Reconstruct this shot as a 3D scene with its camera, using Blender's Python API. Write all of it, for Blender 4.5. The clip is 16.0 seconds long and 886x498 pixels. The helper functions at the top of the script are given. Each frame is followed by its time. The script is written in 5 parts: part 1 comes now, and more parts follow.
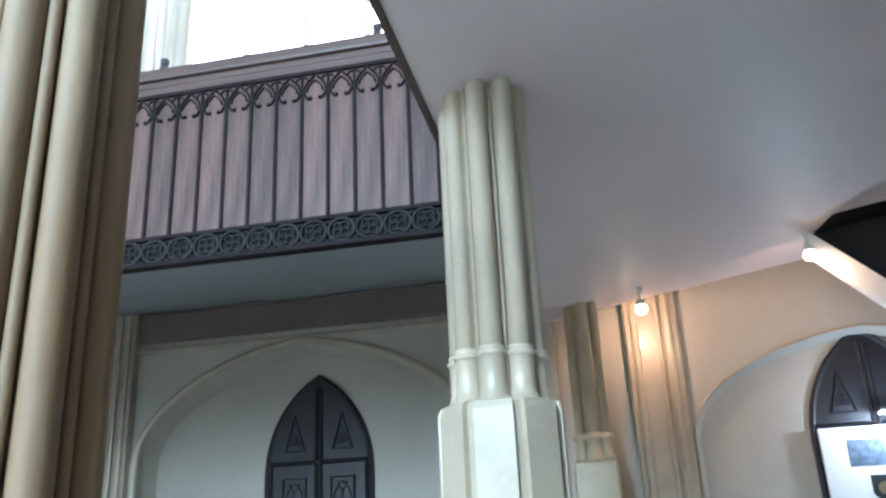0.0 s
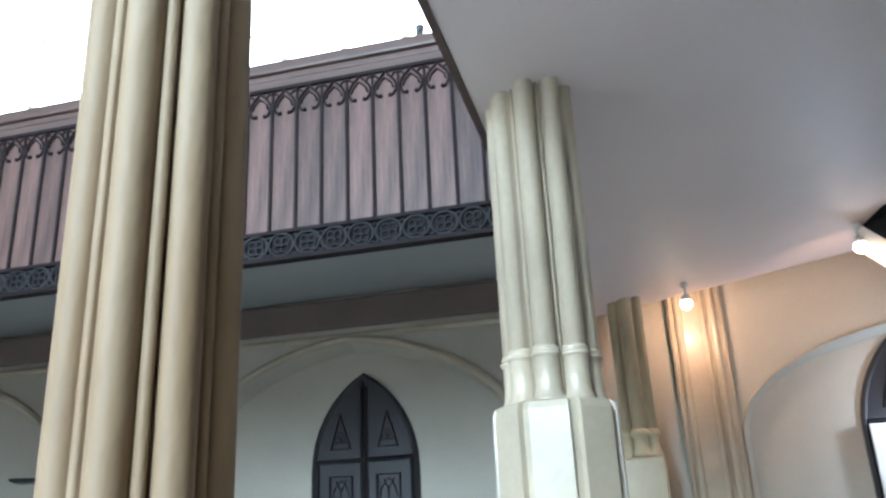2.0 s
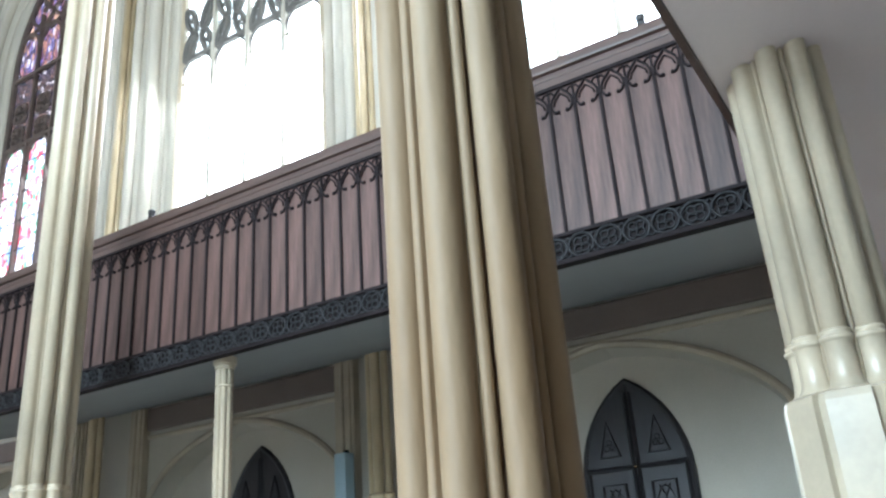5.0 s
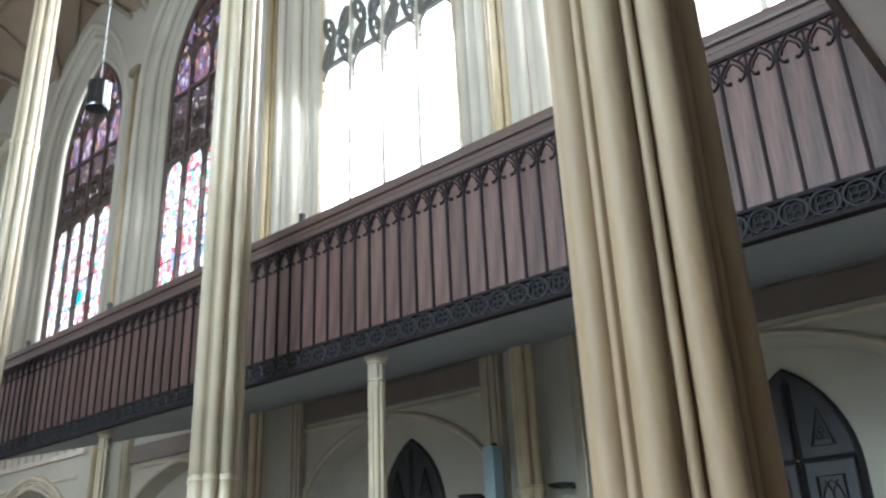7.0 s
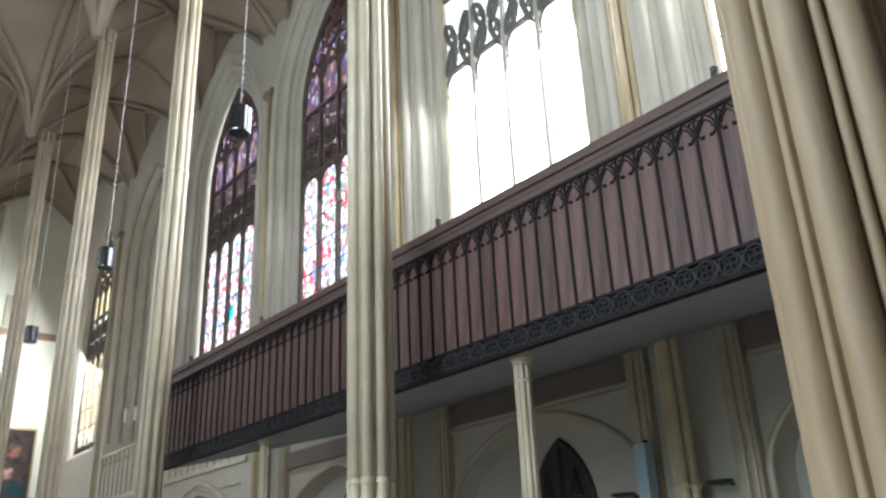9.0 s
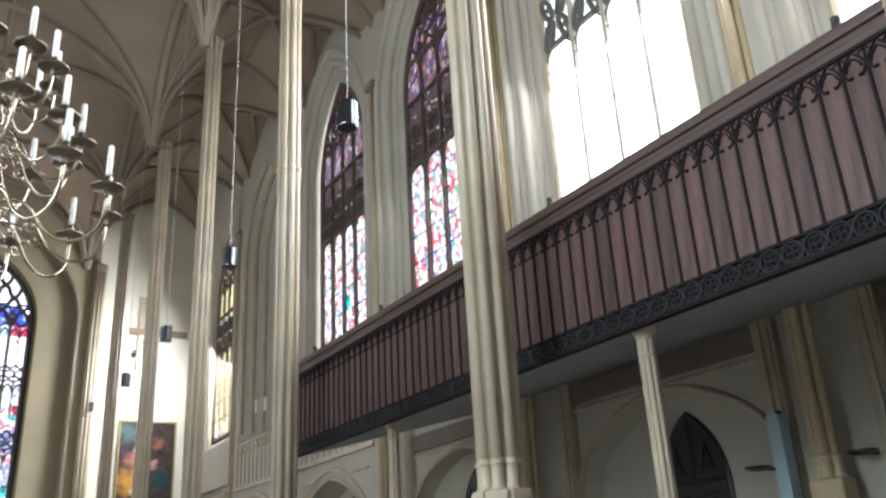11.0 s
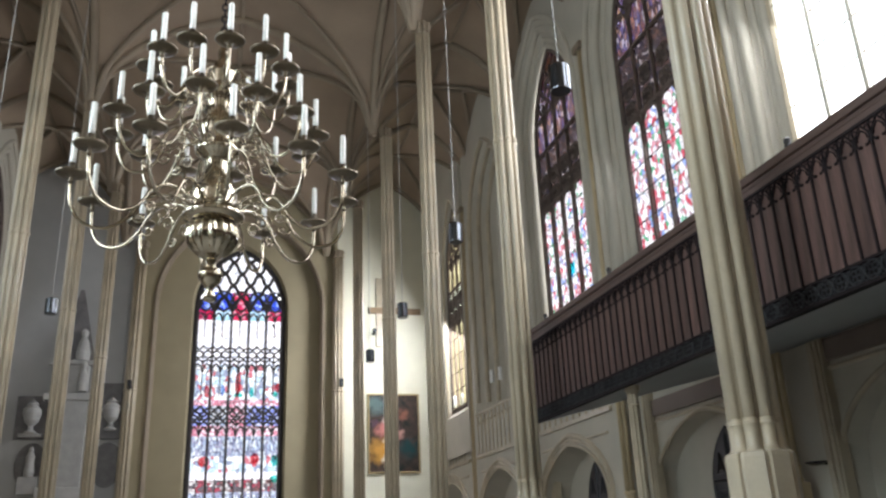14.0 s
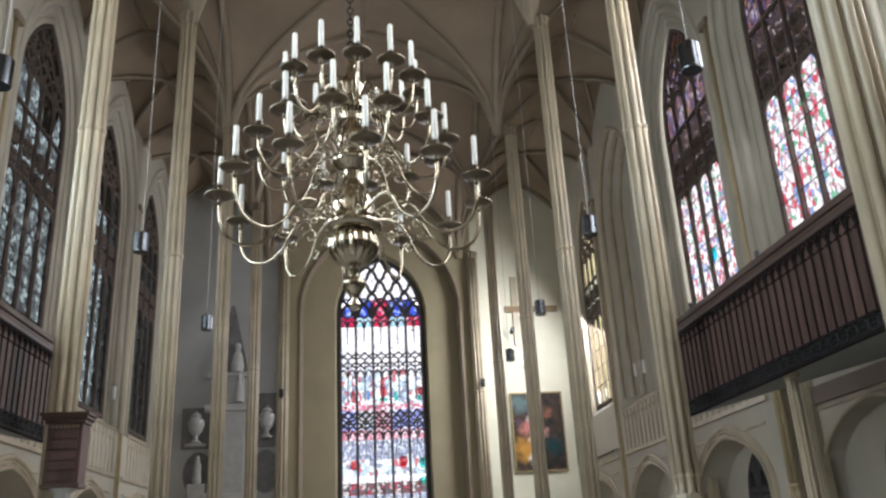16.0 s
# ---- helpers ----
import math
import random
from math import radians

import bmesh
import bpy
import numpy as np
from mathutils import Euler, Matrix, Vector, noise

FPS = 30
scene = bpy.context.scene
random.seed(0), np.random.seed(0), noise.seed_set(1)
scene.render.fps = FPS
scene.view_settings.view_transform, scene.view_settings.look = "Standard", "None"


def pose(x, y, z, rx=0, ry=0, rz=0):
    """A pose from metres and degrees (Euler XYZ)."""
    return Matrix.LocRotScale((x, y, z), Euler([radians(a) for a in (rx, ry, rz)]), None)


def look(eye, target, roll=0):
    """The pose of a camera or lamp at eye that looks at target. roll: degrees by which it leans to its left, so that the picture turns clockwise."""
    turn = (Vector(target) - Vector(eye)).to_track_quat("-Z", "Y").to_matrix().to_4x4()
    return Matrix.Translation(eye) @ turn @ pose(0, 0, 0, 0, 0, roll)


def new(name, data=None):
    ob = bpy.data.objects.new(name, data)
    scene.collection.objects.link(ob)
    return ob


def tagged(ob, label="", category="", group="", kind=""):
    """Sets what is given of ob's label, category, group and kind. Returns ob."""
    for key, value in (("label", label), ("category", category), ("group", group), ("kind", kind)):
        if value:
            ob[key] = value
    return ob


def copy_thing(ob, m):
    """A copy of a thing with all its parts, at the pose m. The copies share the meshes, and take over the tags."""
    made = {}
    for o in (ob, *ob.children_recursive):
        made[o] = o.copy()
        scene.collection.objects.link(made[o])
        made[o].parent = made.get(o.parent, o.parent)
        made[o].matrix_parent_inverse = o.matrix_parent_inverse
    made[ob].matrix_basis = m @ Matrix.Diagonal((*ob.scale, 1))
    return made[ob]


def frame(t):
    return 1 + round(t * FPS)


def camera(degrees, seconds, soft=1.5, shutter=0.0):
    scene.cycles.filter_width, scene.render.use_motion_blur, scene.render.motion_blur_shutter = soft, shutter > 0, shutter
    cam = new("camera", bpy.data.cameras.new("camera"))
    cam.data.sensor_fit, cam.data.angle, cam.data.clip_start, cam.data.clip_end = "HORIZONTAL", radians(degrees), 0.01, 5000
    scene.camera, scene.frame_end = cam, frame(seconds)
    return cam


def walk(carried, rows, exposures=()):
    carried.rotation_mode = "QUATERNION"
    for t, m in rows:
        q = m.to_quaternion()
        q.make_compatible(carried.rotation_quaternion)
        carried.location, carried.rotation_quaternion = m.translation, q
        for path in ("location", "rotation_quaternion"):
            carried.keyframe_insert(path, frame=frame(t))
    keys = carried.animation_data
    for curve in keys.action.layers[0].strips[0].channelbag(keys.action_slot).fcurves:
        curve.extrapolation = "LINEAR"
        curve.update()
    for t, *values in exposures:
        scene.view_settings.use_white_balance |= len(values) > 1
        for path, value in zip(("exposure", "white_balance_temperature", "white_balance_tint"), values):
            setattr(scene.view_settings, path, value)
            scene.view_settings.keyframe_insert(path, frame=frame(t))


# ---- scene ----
cam = camera(56.2, 16.0, soft=2.4, shutter=0.4)
PATH = [
    (0, pose(0.129, -0.254, 1.572, 110.139, 2.599, -78.232)),
    (0.5, pose(0.130, -0.237, 1.576, 109.515, 2.029, -77.348)),
    (1, pose(0.121, -0.207, 1.586, 110.013, 1.833, -79.432)),
    (1.5, pose(0.097, -0.164, 1.594, 110.277, 2.706, -78.645)),
    (2, pose(0.074, -0.155, 1.607, 109.914, 2.673, -75.718)),
    (2.5, pose(0.079, -0.134, 1.616, 109.617, 2.376, -73.184)),
    (3, pose(0.088, -0.092, 1.624, 109.953, 2.712, -68.144)),
    (5.5, pose(0.060, -0.033, 1.610, 111.738, 3.582, -55.628)),
    (6, pose(0.041, -0.030, 1.603, 111.650, 2.885, -52.534)),
    (6.5, pose(0.019, -0.012, 1.601, 111.590, 2.770, -50.393)),
    (7, pose(-0.000, 0.000, 1.605, 111.754, 2.423, -48.517)),
    (7.5, pose(-0.014, 0.017, 1.605, 112.242, 2.483, -46.965)),
    (8, pose(-0.032, 0.045, 1.609, 112.286, 2.987, -43.345)),
    (8.5, pose(-0.050, 0.051, 1.605, 112.236, 2.687, -40.754)),
    (11, pose(-0.153, 0.079, 1.611, 111.298, 3.115, -30.596)),
    (11.5, pose(-0.172, 0.095, 1.610, 110.620, 3.352, -27.725)),
    (12, pose(-0.177, 0.113, 1.603, 109.453, 3.081, -25.403)),
    (12.5, pose(-0.169, 0.136, 1.596, 109.246, 2.534, -23.339)),
    (13, pose(-0.179, 0.146, 1.591, 108.952, 2.646, -21.169)),
    (13.5, pose(-0.203, 0.156, 1.593, 109.268, 2.457, -17.986)),
    (14, pose(-0.219, 0.155, 1.593, 109.891, 2.314, -14.829)),
    (14.5, pose(-0.233, 0.167, 1.594, 109.844, 2.398, -12.512)),
    (15, pose(-0.241, 0.183, 1.595, 110.105, 2.629, -9.871)),
    (15.5, pose(-0.260, 0.212, 1.597, 110.325, 2.850, -7.280)),
    (16, pose(-0.284, 0.224, 1.612, 110.265, 2.925, -5.023)),
]
EXPOSURES = [(0.0, 1.3, 5300, 9), (1.5, 1.4, 5500, 11), (3.0, 1.44, 5650, 12), (5.5, 1.15, 5800, 11), (7.5, 0.74, 5950, 12), (8.5, 0.58, 6050, 13), (11.0, 0.38, 6250, 15), (14.0, -0.02, 6400, 15), (16.0, -0.14, 6500, 15)]
walk(cam, PATH, EXPOSURES)

# ---- light ----
world = bpy.data.worlds.new("world")
scene.world = world
world.use_nodes = True
wn = world.node_tree.nodes
wl = world.node_tree.links
sky = wn.new("ShaderNodeTexSky")
sky.sky_type = "NISHITA"
sky.sun_disc = False
sky.sun_elevation = radians(38)
sky.sun_rotation = radians(150)
wl.new(sky.outputs[0], wn["Background"].inputs[0])
wn["Background"].inputs[1].default_value = 0.1

sun = new("sun", bpy.data.lights.new("sun", "SUN"))
sun.data.energy, sun.data.angle, sun.data.color = 1.0, radians(12), (1.0, 0.96, 0.9)
sun.matrix_world = look((40, -30, 50), (0, 10, 5))


def window_light(x, y, z, sx, sz, watts, aim, colour=(0.90, 0.96, 1.0)):
    """Sky light standing in a window's opening."""
    la = bpy.data.lights.new("window_light", "AREA")
    la.shape, la.size, la.size_y, la.energy, la.color = "RECTANGLE", sx, sz, watts, colour
    ob = new("window_light", la)
    ob.matrix_world = look((x, y, z), (x + aim[0], y + aim[1], z + aim[2]))
    return ob


WX = 11.8          # inner plane of the recesses in the side walls
BAY = [-3.56, 4.05, 11.25, 18.4, 25.6, 32.8, 40.0]
PIER_Y = [0.4, 7.75, 14.8, 21.8, 28.9, 36.1]
ROW = 5.19
NORTH = 0.6        # the north wall stands a little nearer
GLASS = WX - 0.4   # plane of the window glass
for s in (1, -1):
    for i, yc in enumerate(BAY[1:]):
        # the first north lamp fills the unseen window with the lowered sill
        if s < 0 and i < 3:
            zc, tall, watts = ((7.2, 7.0, 2050), (8.9, 4.4, 900), (8.9, 4.4, 140))[i]
            window_light(-GLASS + 0.1 + NORTH, yc, zc, 3.9, tall, watts, (1, 0, -0.2), (0.77, 0.94, 1.0))
            continue
        w = [1500, 1500, 360, 110, 0, 0][i] if s > 0 else [0, 0, 0, 220, 60, 40][i]
        if s > 0 and i >= 4:
            if i == 5:
                window_light(10.9, 38.0, 11.6, 3.0, 7.0, 2100, (-1, 0.25, -0.6))
            continue
        window_light(s * (GLASS - 0.1) + (NORTH if s < 0 else 0), yc, 12.4, 3.9, 8.0, w, (-s, 0, -0.55))
window_light(0.78, 44.2, 9.3, 3.6, 11, 300, (0, -1, -0.1), (0.85, 0.88, 1.0))

# ---- materials ----
def mat(name, base, rough=0.6, metal=0.0, var=0.12, scale=3.0, fine=40.0, bump=0.15, tint=None, stretch=None, coat=0.0, spec=0.5):
    m = bpy.data.materials.new(name)
    m.use_nodes = True
    nt = m.node_tree
    n, l = nt.nodes, nt.links
    b = n["Principled BSDF"]
    b.inputs["Roughness"].default_value, b.inputs["Metallic"].default_value = rough, metal
    b.inputs["Coat Weight"].default_value = coat
    b.inputs["Specular IOR Level"].default_value = spec
    tc = n.new("ShaderNodeTexCoord")
    mp = n.new("ShaderNodeMapping")
    l.new(tc.outputs["Object"], mp.inputs[0])
    if stretch:
        mp.inputs["Scale"].default_value = stretch
    big, small = n.new("ShaderNodeTexNoise"), n.new("ShaderNodeTexNoise")
    big.inputs["Scale"].default_value, small.inputs["Scale"].default_value = scale, fine
    big.inputs["Detail"].default_value = 5
    small.inputs["Detail"].default_value = 4
    l.new(mp.outputs[0], big.inputs["Vector"])
    l.new(mp.outputs[0], small.inputs["Vector"])
    dark = tint or tuple(c * (1 - 2.2 * var) for c in base)
    ramp = n.new("ShaderNodeValToRGB")
    ramp.color_ramp.elements[0].position, ramp.color_ramp.elements[1].position = 0.32, 0.68
    ramp.color_ramp.elements[0].color, ramp.color_ramp.elements[1].color = (*dark, 1), (*base, 1)
    l.new(big.outputs["Fac"], ramp.inputs[0])
    mix = n.new("ShaderNodeMixRGB")
    mix.blend_type = "MULTIPLY"
    mix.inputs[0].default_value = min(1.0, var * 2)
    l.new(ramp.outputs[0], mix.inputs[1])
    l.new(small.outputs["Fac"], mix.inputs[2])
    oi = n.new("ShaderNodeObjectInfo")
    hs = n.new("ShaderNodeHueSaturation")
    mr = n.new("ShaderNodeMapRange")
    mr.inputs[3].default_value, mr.inputs[4].default_value = 1 - var, 1 + var
    l.new(oi.outputs["Random"], mr.inputs[0])
    l.new(mr.outputs[0], hs.inputs["Value"])
    l.new(mix.outputs[0], hs.inputs["Color"])
    l.new(hs.outputs[0], b.inputs["Base Color"])
    if bump:
        bp = n.new("ShaderNodeBump")
        bp.inputs["Strength"].default_value, bp.inputs["Distance"].default_value = bump, 0.01
        l.new(small.outputs["Fac"], bp.inputs["Height"])
        l.new(bp.outputs[0], b.inputs["Normal"])
    return m


def glass(name, colours, scale=9.0, lead=0.08, stretch=(1, 1, 1), power=1.0):
    """Leaded glass: coloured cells that let the sky through, dark lead between them."""
    m = bpy.data.materials.new(name)
    m.use_nodes = True
    nt = m.node_tree
    n, l = nt.nodes, nt.links
    n.remove(n["Principled BSDF"])
    out = n["Material Output"]
    tc = n.new("ShaderNodeTexCoord")
    mp = n.new("ShaderNodeMapping")
    mp.inputs["Scale"].default_value = stretch
    l.new(tc.outputs["Object"], mp.inputs[0])
    v, e = n.new("ShaderNodeTexVoronoi"), n.new("ShaderNodeTexVoronoi")
    e.feature = "DISTANCE_TO_EDGE"
    for q in (v, e):
        q.inputs["Scale"].default_value = scale
        l.new(mp.outputs[0], q.inputs["Vector"])
    sep = n.new("ShaderNodeSeparateColor")
    l.new(v.outputs["Color"], sep.inputs[0])
    ramp = n.new("ShaderNodeValToRGB")
    ramp.color_ramp.interpolation = "CONSTANT"
    el = ramp.color_ramp.elements
    while len(el) < len(colours):
        el.new(0.5)
    for i, c in enumerate(colours):
        el[i].position, el[i].color = i / len(colours), (*[min(1, k * power) for k in c], 1)
    l.new(sep.outputs[0], ramp.inputs[0])
    cut = n.new("ShaderNodeMath")
    cut.operation = "GREATER_THAN"
    cut.inputs[1].default_value = lead
    l.new(e.outputs["Distance"], cut.inputs[0])
    mul = n.new("ShaderNodeMixRGB")
    mul.inputs[1].default_value = (0.01, 0.01, 0.012, 1)
    l.new(cut.outputs[0], mul.inputs[0])
    l.new(ramp.outputs[0], mul.inputs[2])
    tr = n.new("ShaderNodeBsdfTransparent")
    l.new(mul.outputs[0], tr.inputs[0])
    gl = n.new("ShaderNodeBsdfGlossy")
    gl.inputs["Roughness"].default_value = 0.15
    mx = n.new("ShaderNodeMixShader")
    mx.inputs[0].default_value = 0.04
    l.new(tr.outputs[0], mx.inputs[1])
    l.new(gl.outputs[0], mx.inputs[2])
    l.new(mx.outputs[0], out.inputs[0])
    return m


def glow(name, colour, strength):
    m = bpy.data.materials.new(name)
    m.use_nodes = True
    b = m.node_tree.nodes["Principled BSDF"]
    b.inputs["Base Color"].default_value = (*colour, 1)
    b.inputs["Emission Color"].default_value = (*colour, 1)
    b.inputs["Emission Strength"].default_value = strength
    return m


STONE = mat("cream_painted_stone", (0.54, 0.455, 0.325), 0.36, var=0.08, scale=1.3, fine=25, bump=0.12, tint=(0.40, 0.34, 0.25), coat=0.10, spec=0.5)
GOLD = mat("ochre_painted_shaft", (0.52, 0.41, 0.25), 0.4, var=0.09, scale=1.3, fine=25, bump=0.12, tint=(0.40, 0.31, 0.18))
def chipped(m, amount=0.70, scale=14.0, under=(0.20, 0.13, 0.07)):
    """Small worn spots where the paint is gone."""
    nt = m.node_tree
    n, l = nt.nodes, nt.links
    bs = n["Principled BSDF"]
    old = bs.inputs["Base Color"].links[0].from_socket
    tc = n.new("ShaderNodeTexCoord")
    nz = n.new("ShaderNodeTexNoise")
    nz.inputs["Scale"].default_value, nz.inputs["Detail"].default_value = scale, 6
    l.new(tc.outputs["Object"], nz.inputs["Vector"])
    rp = n.new("ShaderNodeValToRGB")
    rp.color_ramp.elements[0].position, rp.color_ramp.elements[1].position = amount, amount + 0.03
    l.new(nz.outputs["Fac"], rp.inputs[0])
    mx = n.new("ShaderNodeMixRGB")
    mx.inputs[2].default_value = (*under, 1)
    l.new(rp.outputs[0], mx.inputs[0])
    l.new(old, mx.inputs[1])
    l.new(mx.outputs[0], bs.inputs["Base Color"])
    return m


PAINT = chipped(mat("chipped_cream_paint", (0.375, 0.29, 0.190), 0.58, var=0.12, scale=2.2, fine=30, bump=0.25, tint=(0.25, 0.165, 0.09), stretch=(1, 1, 0.35), spec=0.3), 0.735, 9.0)
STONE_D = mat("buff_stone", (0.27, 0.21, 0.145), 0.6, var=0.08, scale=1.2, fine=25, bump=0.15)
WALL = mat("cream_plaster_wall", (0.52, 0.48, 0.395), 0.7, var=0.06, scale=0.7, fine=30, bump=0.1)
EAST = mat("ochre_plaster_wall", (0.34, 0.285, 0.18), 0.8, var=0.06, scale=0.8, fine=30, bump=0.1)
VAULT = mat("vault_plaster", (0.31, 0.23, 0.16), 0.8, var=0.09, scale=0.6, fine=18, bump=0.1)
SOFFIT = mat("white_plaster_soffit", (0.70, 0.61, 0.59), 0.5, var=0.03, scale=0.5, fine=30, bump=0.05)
# grey of the gallery soffit, darkened further to carry the shade below it
SOFFIT_SHADE = mat("grey_shaded_soffit", (0.26, 0.27, 0.27), 0.6, var=0.05, scale=0.5, fine=30, bump=0.05)
# colour of the shaded wall strip below the gallery soffit
SHADE_BAND = mat("brown_shade_band", (0.19, 0.145, 0.12), 0.7, var=0.08, scale=0.8, fine=25, bump=0.1)
WOOD = mat("dark_stained_oak", (0.150, 0.083, 0.068), 0.5, var=0.26, scale=2.0, fine=14, bump=0.2, stretch=(6, 6, 0.6), spec=0.32)
WOOD_R = mat("dark_oak_rail", (0.10, 0.058, 0.046), 0.45, var=0.12, scale=2.0, fine=14, bump=0.2, stretch=(6, 0.6, 6), spec=0.4)
DOOR = mat("dark_oak_door", (0.022, 0.020, 0.023), 0.45, var=0.15, scale=3, fine=16, bump=0.2, stretch=(5, 5, 0.6))
IRON = mat("dark_painted_tracery", (0.024, 0.018, 0.019), 0.6, var=0.12, scale=5, fine=40, bump=0.2, spec=0.06)
IRON_G = mat("grey_painted_frieze", (0.046, 0.046, 0.048), 0.6, var=0.12, scale=5, fine=40, bump=0.2, spec=0.12)
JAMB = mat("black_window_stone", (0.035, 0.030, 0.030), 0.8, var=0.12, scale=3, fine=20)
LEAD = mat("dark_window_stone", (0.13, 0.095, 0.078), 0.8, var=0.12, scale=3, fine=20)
TRAC = mat("grey_tracery_stone", (0.16, 0.15, 0.135), 0.8, var=0.12, scale=3, fine=20)
BRASS = mat("polished_brass", (0.58, 0.51, 0.40), 0.09, 1.0, var=0.05, scale=3, fine=30, bump=0.03, tint=(0.30, 0.25, 0.18))
PAN = mat("dull_brass_pan", (0.20, 0.165, 0.12), 0.28, 1.0, var=0.08, scale=4, fine=30, bump=0.03)
CANDLE = mat("white_wax_candle", (0.86, 0.85, 0.80), 0.5, var=0.02, bump=0)
STEEL = mat("dark_polished_steel", (0.10, 0.105, 0.115), 0.2, 1.0, var=0.05, bump=0)
BLACK = mat("matt_black_metal", (0.02, 0.02, 0.022), 0.5, var=0.05, bump=0)
FLOOR = mat("grey_stone_floor", (0.42, 0.40, 0.37), 0.55, var=0.06, scale=0.8, fine=12)
MARBLE = mat("white_marble", (0.46, 0.45, 0.43), 0.35, var=0.08, scale=2.5, fine=12, bump=0.05)
SLATE = mat("grey_marble", (0.20, 0.19, 0.19), 0.4, var=0.14, scale=2.5, fine=10, bump=0.05)
GILT = mat("gilt_frame", (0.35, 0.27, 0.14), 0.4, 0.6, var=0.1)
BEAMWOOD = mat("brown_beam", (0.30, 0.20, 0.11), 0.6, var=0.12, stretch=(0.6, 6, 6))
BLUE = mat("pale_blue_panel", (0.36, 0.48, 0.53), 0.6, var=0.05)
PAPER = mat("white_display_panel", (0.82, 0.82, 0.80), 0.5, var=0.02, bump=0)
CLEAR = glass("clear_leaded_glass", [(0.98, 1, 1), (0.92, 0.98, 0.98), (1, 1, 1), (0.9, 0.96, 0.94)], 3.0, 0.006)
CLEARD = glass("old_clear_glass", [(0.40, 0.44, 0.42), (0.48, 0.52, 0.50), (0.34, 0.37, 0.35), (0.55, 0.58, 0.55)], 7.0, 0.02)
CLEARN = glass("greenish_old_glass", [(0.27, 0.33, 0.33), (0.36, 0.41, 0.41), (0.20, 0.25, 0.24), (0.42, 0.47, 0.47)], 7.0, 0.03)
# dark copy of the old glass, with shade put into its colour
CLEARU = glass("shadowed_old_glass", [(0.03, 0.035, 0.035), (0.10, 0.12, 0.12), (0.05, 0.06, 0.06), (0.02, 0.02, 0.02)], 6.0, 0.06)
AMBER = glass("pale_yellow_glass", [(0.74, 0.69, 0.50), (0.62, 0.60, 0.42), (0.80, 0.77, 0.60), (0.68, 0.64, 0.47)], 5.0, 0.02)
STAIN = glass("stained_red_white_glass", [(0.36, 0.35, 0.36), (0.26, 0.04, 0.06), (0.38, 0.37, 0.38), (0.34, 0.33, 0.35), (0.12, 0.16, 0.29), (0.35, 0.33, 0.34), (0.24, 0.10, 0.12), (0.37, 0.36, 0.37), (0.06, 0.20, 0.12), (0.36, 0.35, 0.36), (0.26, 0.20, 0.22), (0.30, 0.32, 0.36), (0.30, 0.16, 0.19)], 6.5, 0.035, (1, 1.3, 0.9))
STAIN_D = glass("stained_brown_glass", [(0.030, 0.018, 0.016), (0.045, 0.024, 0.018), (0.018, 0.013, 0.02), (0.02, 0.012, 0.012), (0.13, 0.11, 0.11), (0.04, 0.022, 0.018), (0.03, 0.02, 0.024), (0.025, 0.014, 0.012)], 7.0, 0.10)
STAIN_U = glass("stained_violet_orange_glass", [(0.05, 0.035, 0.09), (0.11, 0.05, 0.035), (0.06, 0.025, 0.035), (0.04, 0.035, 0.08), (0.13, 0.075, 0.05), (0.15, 0.13, 0.15), (0.03, 0.015, 0.018)], 6.0, 0.08, (1, 2.4, 0.6))
TEAL = glass("turquoise_glass", [(0.02, 0.85, 1.0), (0.03, 0.7, 0.95)], 3.0, 0.01)
EW_H = glass("east_glass_pale", [(0.42, 0.42, 0.46), (0.36, 0.37, 0.42), (0.45, 0.44, 0.46)], 5.0, 0.02)
EW_VB = glass("east_glass_bright_blue", [(0.02, 0.05, 0.34), (0.015, 0.03, 0.24), (0.15, 0.20, 0.40), (0.03, 0.06, 0.36)], 6.0, 0.04)
EW_VR = glass("east_glass_bright_red", [(0.30, 0.012, 0.05), (0.22, 0.01, 0.05), (0.34, 0.14, 0.18), (0.28, 0.012, 0.04)], 6.0, 0.04)
EW_G = glass("east_glass_grey_blue", [(0.16, 0.19, 0.26), (0.24, 0.27, 0.32), (0.10, 0.11, 0.17), (0.30, 0.32, 0.35), (0.18, 0.18, 0.24)], 8.0, 0.05, (1.6, 1, 0.6))
EW_N = glass("east_glass_brown", [(0.10, 0.05, 0.05), (0.22, 0.20, 0.20), (0.18, 0.03, 0.05), (0.07, 0.06, 0.07), (0.30, 0.29, 0.29)], 6.5, 0.05)
EW_L = glass("east_glass_pale_blue", [(0.16, 0.18, 0.36), (0.28, 0.30, 0.42), (0.10, 0.12, 0.30)], 6.0, 0.04)
EW_C = glass("east_glass_pale_cyan", [(0.17, 0.30, 0.38), (0.28, 0.34, 0.38), (0.22, 0.32, 0.40)], 6.0, 0.03)
EW_P = glass("east_glass_pink", [(0.34, 0.20, 0.24), (0.30, 0.11, 0.15), (0.38, 0.32, 0.35)], 7.0, 0.05)
EW_F = glass("east_glass_pale_figures", [(0.32, 0.35, 0.38), (0.28, 0.34, 0.38), (0.38, 0.38, 0.38), (0.26, 0.09, 0.11), (0.36, 0.37, 0.39), (0.22, 0.28, 0.34), (0.34, 0.33, 0.35), (0.14, 0.16, 0.22)], 4.5, 0.03, (1.3, 1, 0.8))
EW_W = glass("east_glass_white", [(0.25, 0.27, 0.30), (0.21, 0.24, 0.29), (0.27, 0.27, 0.28), (0.17, 0.20, 0.26), (0.29, 0.30, 0.32), (0.20, 0.21, 0.24)], 5.0, 0.025)
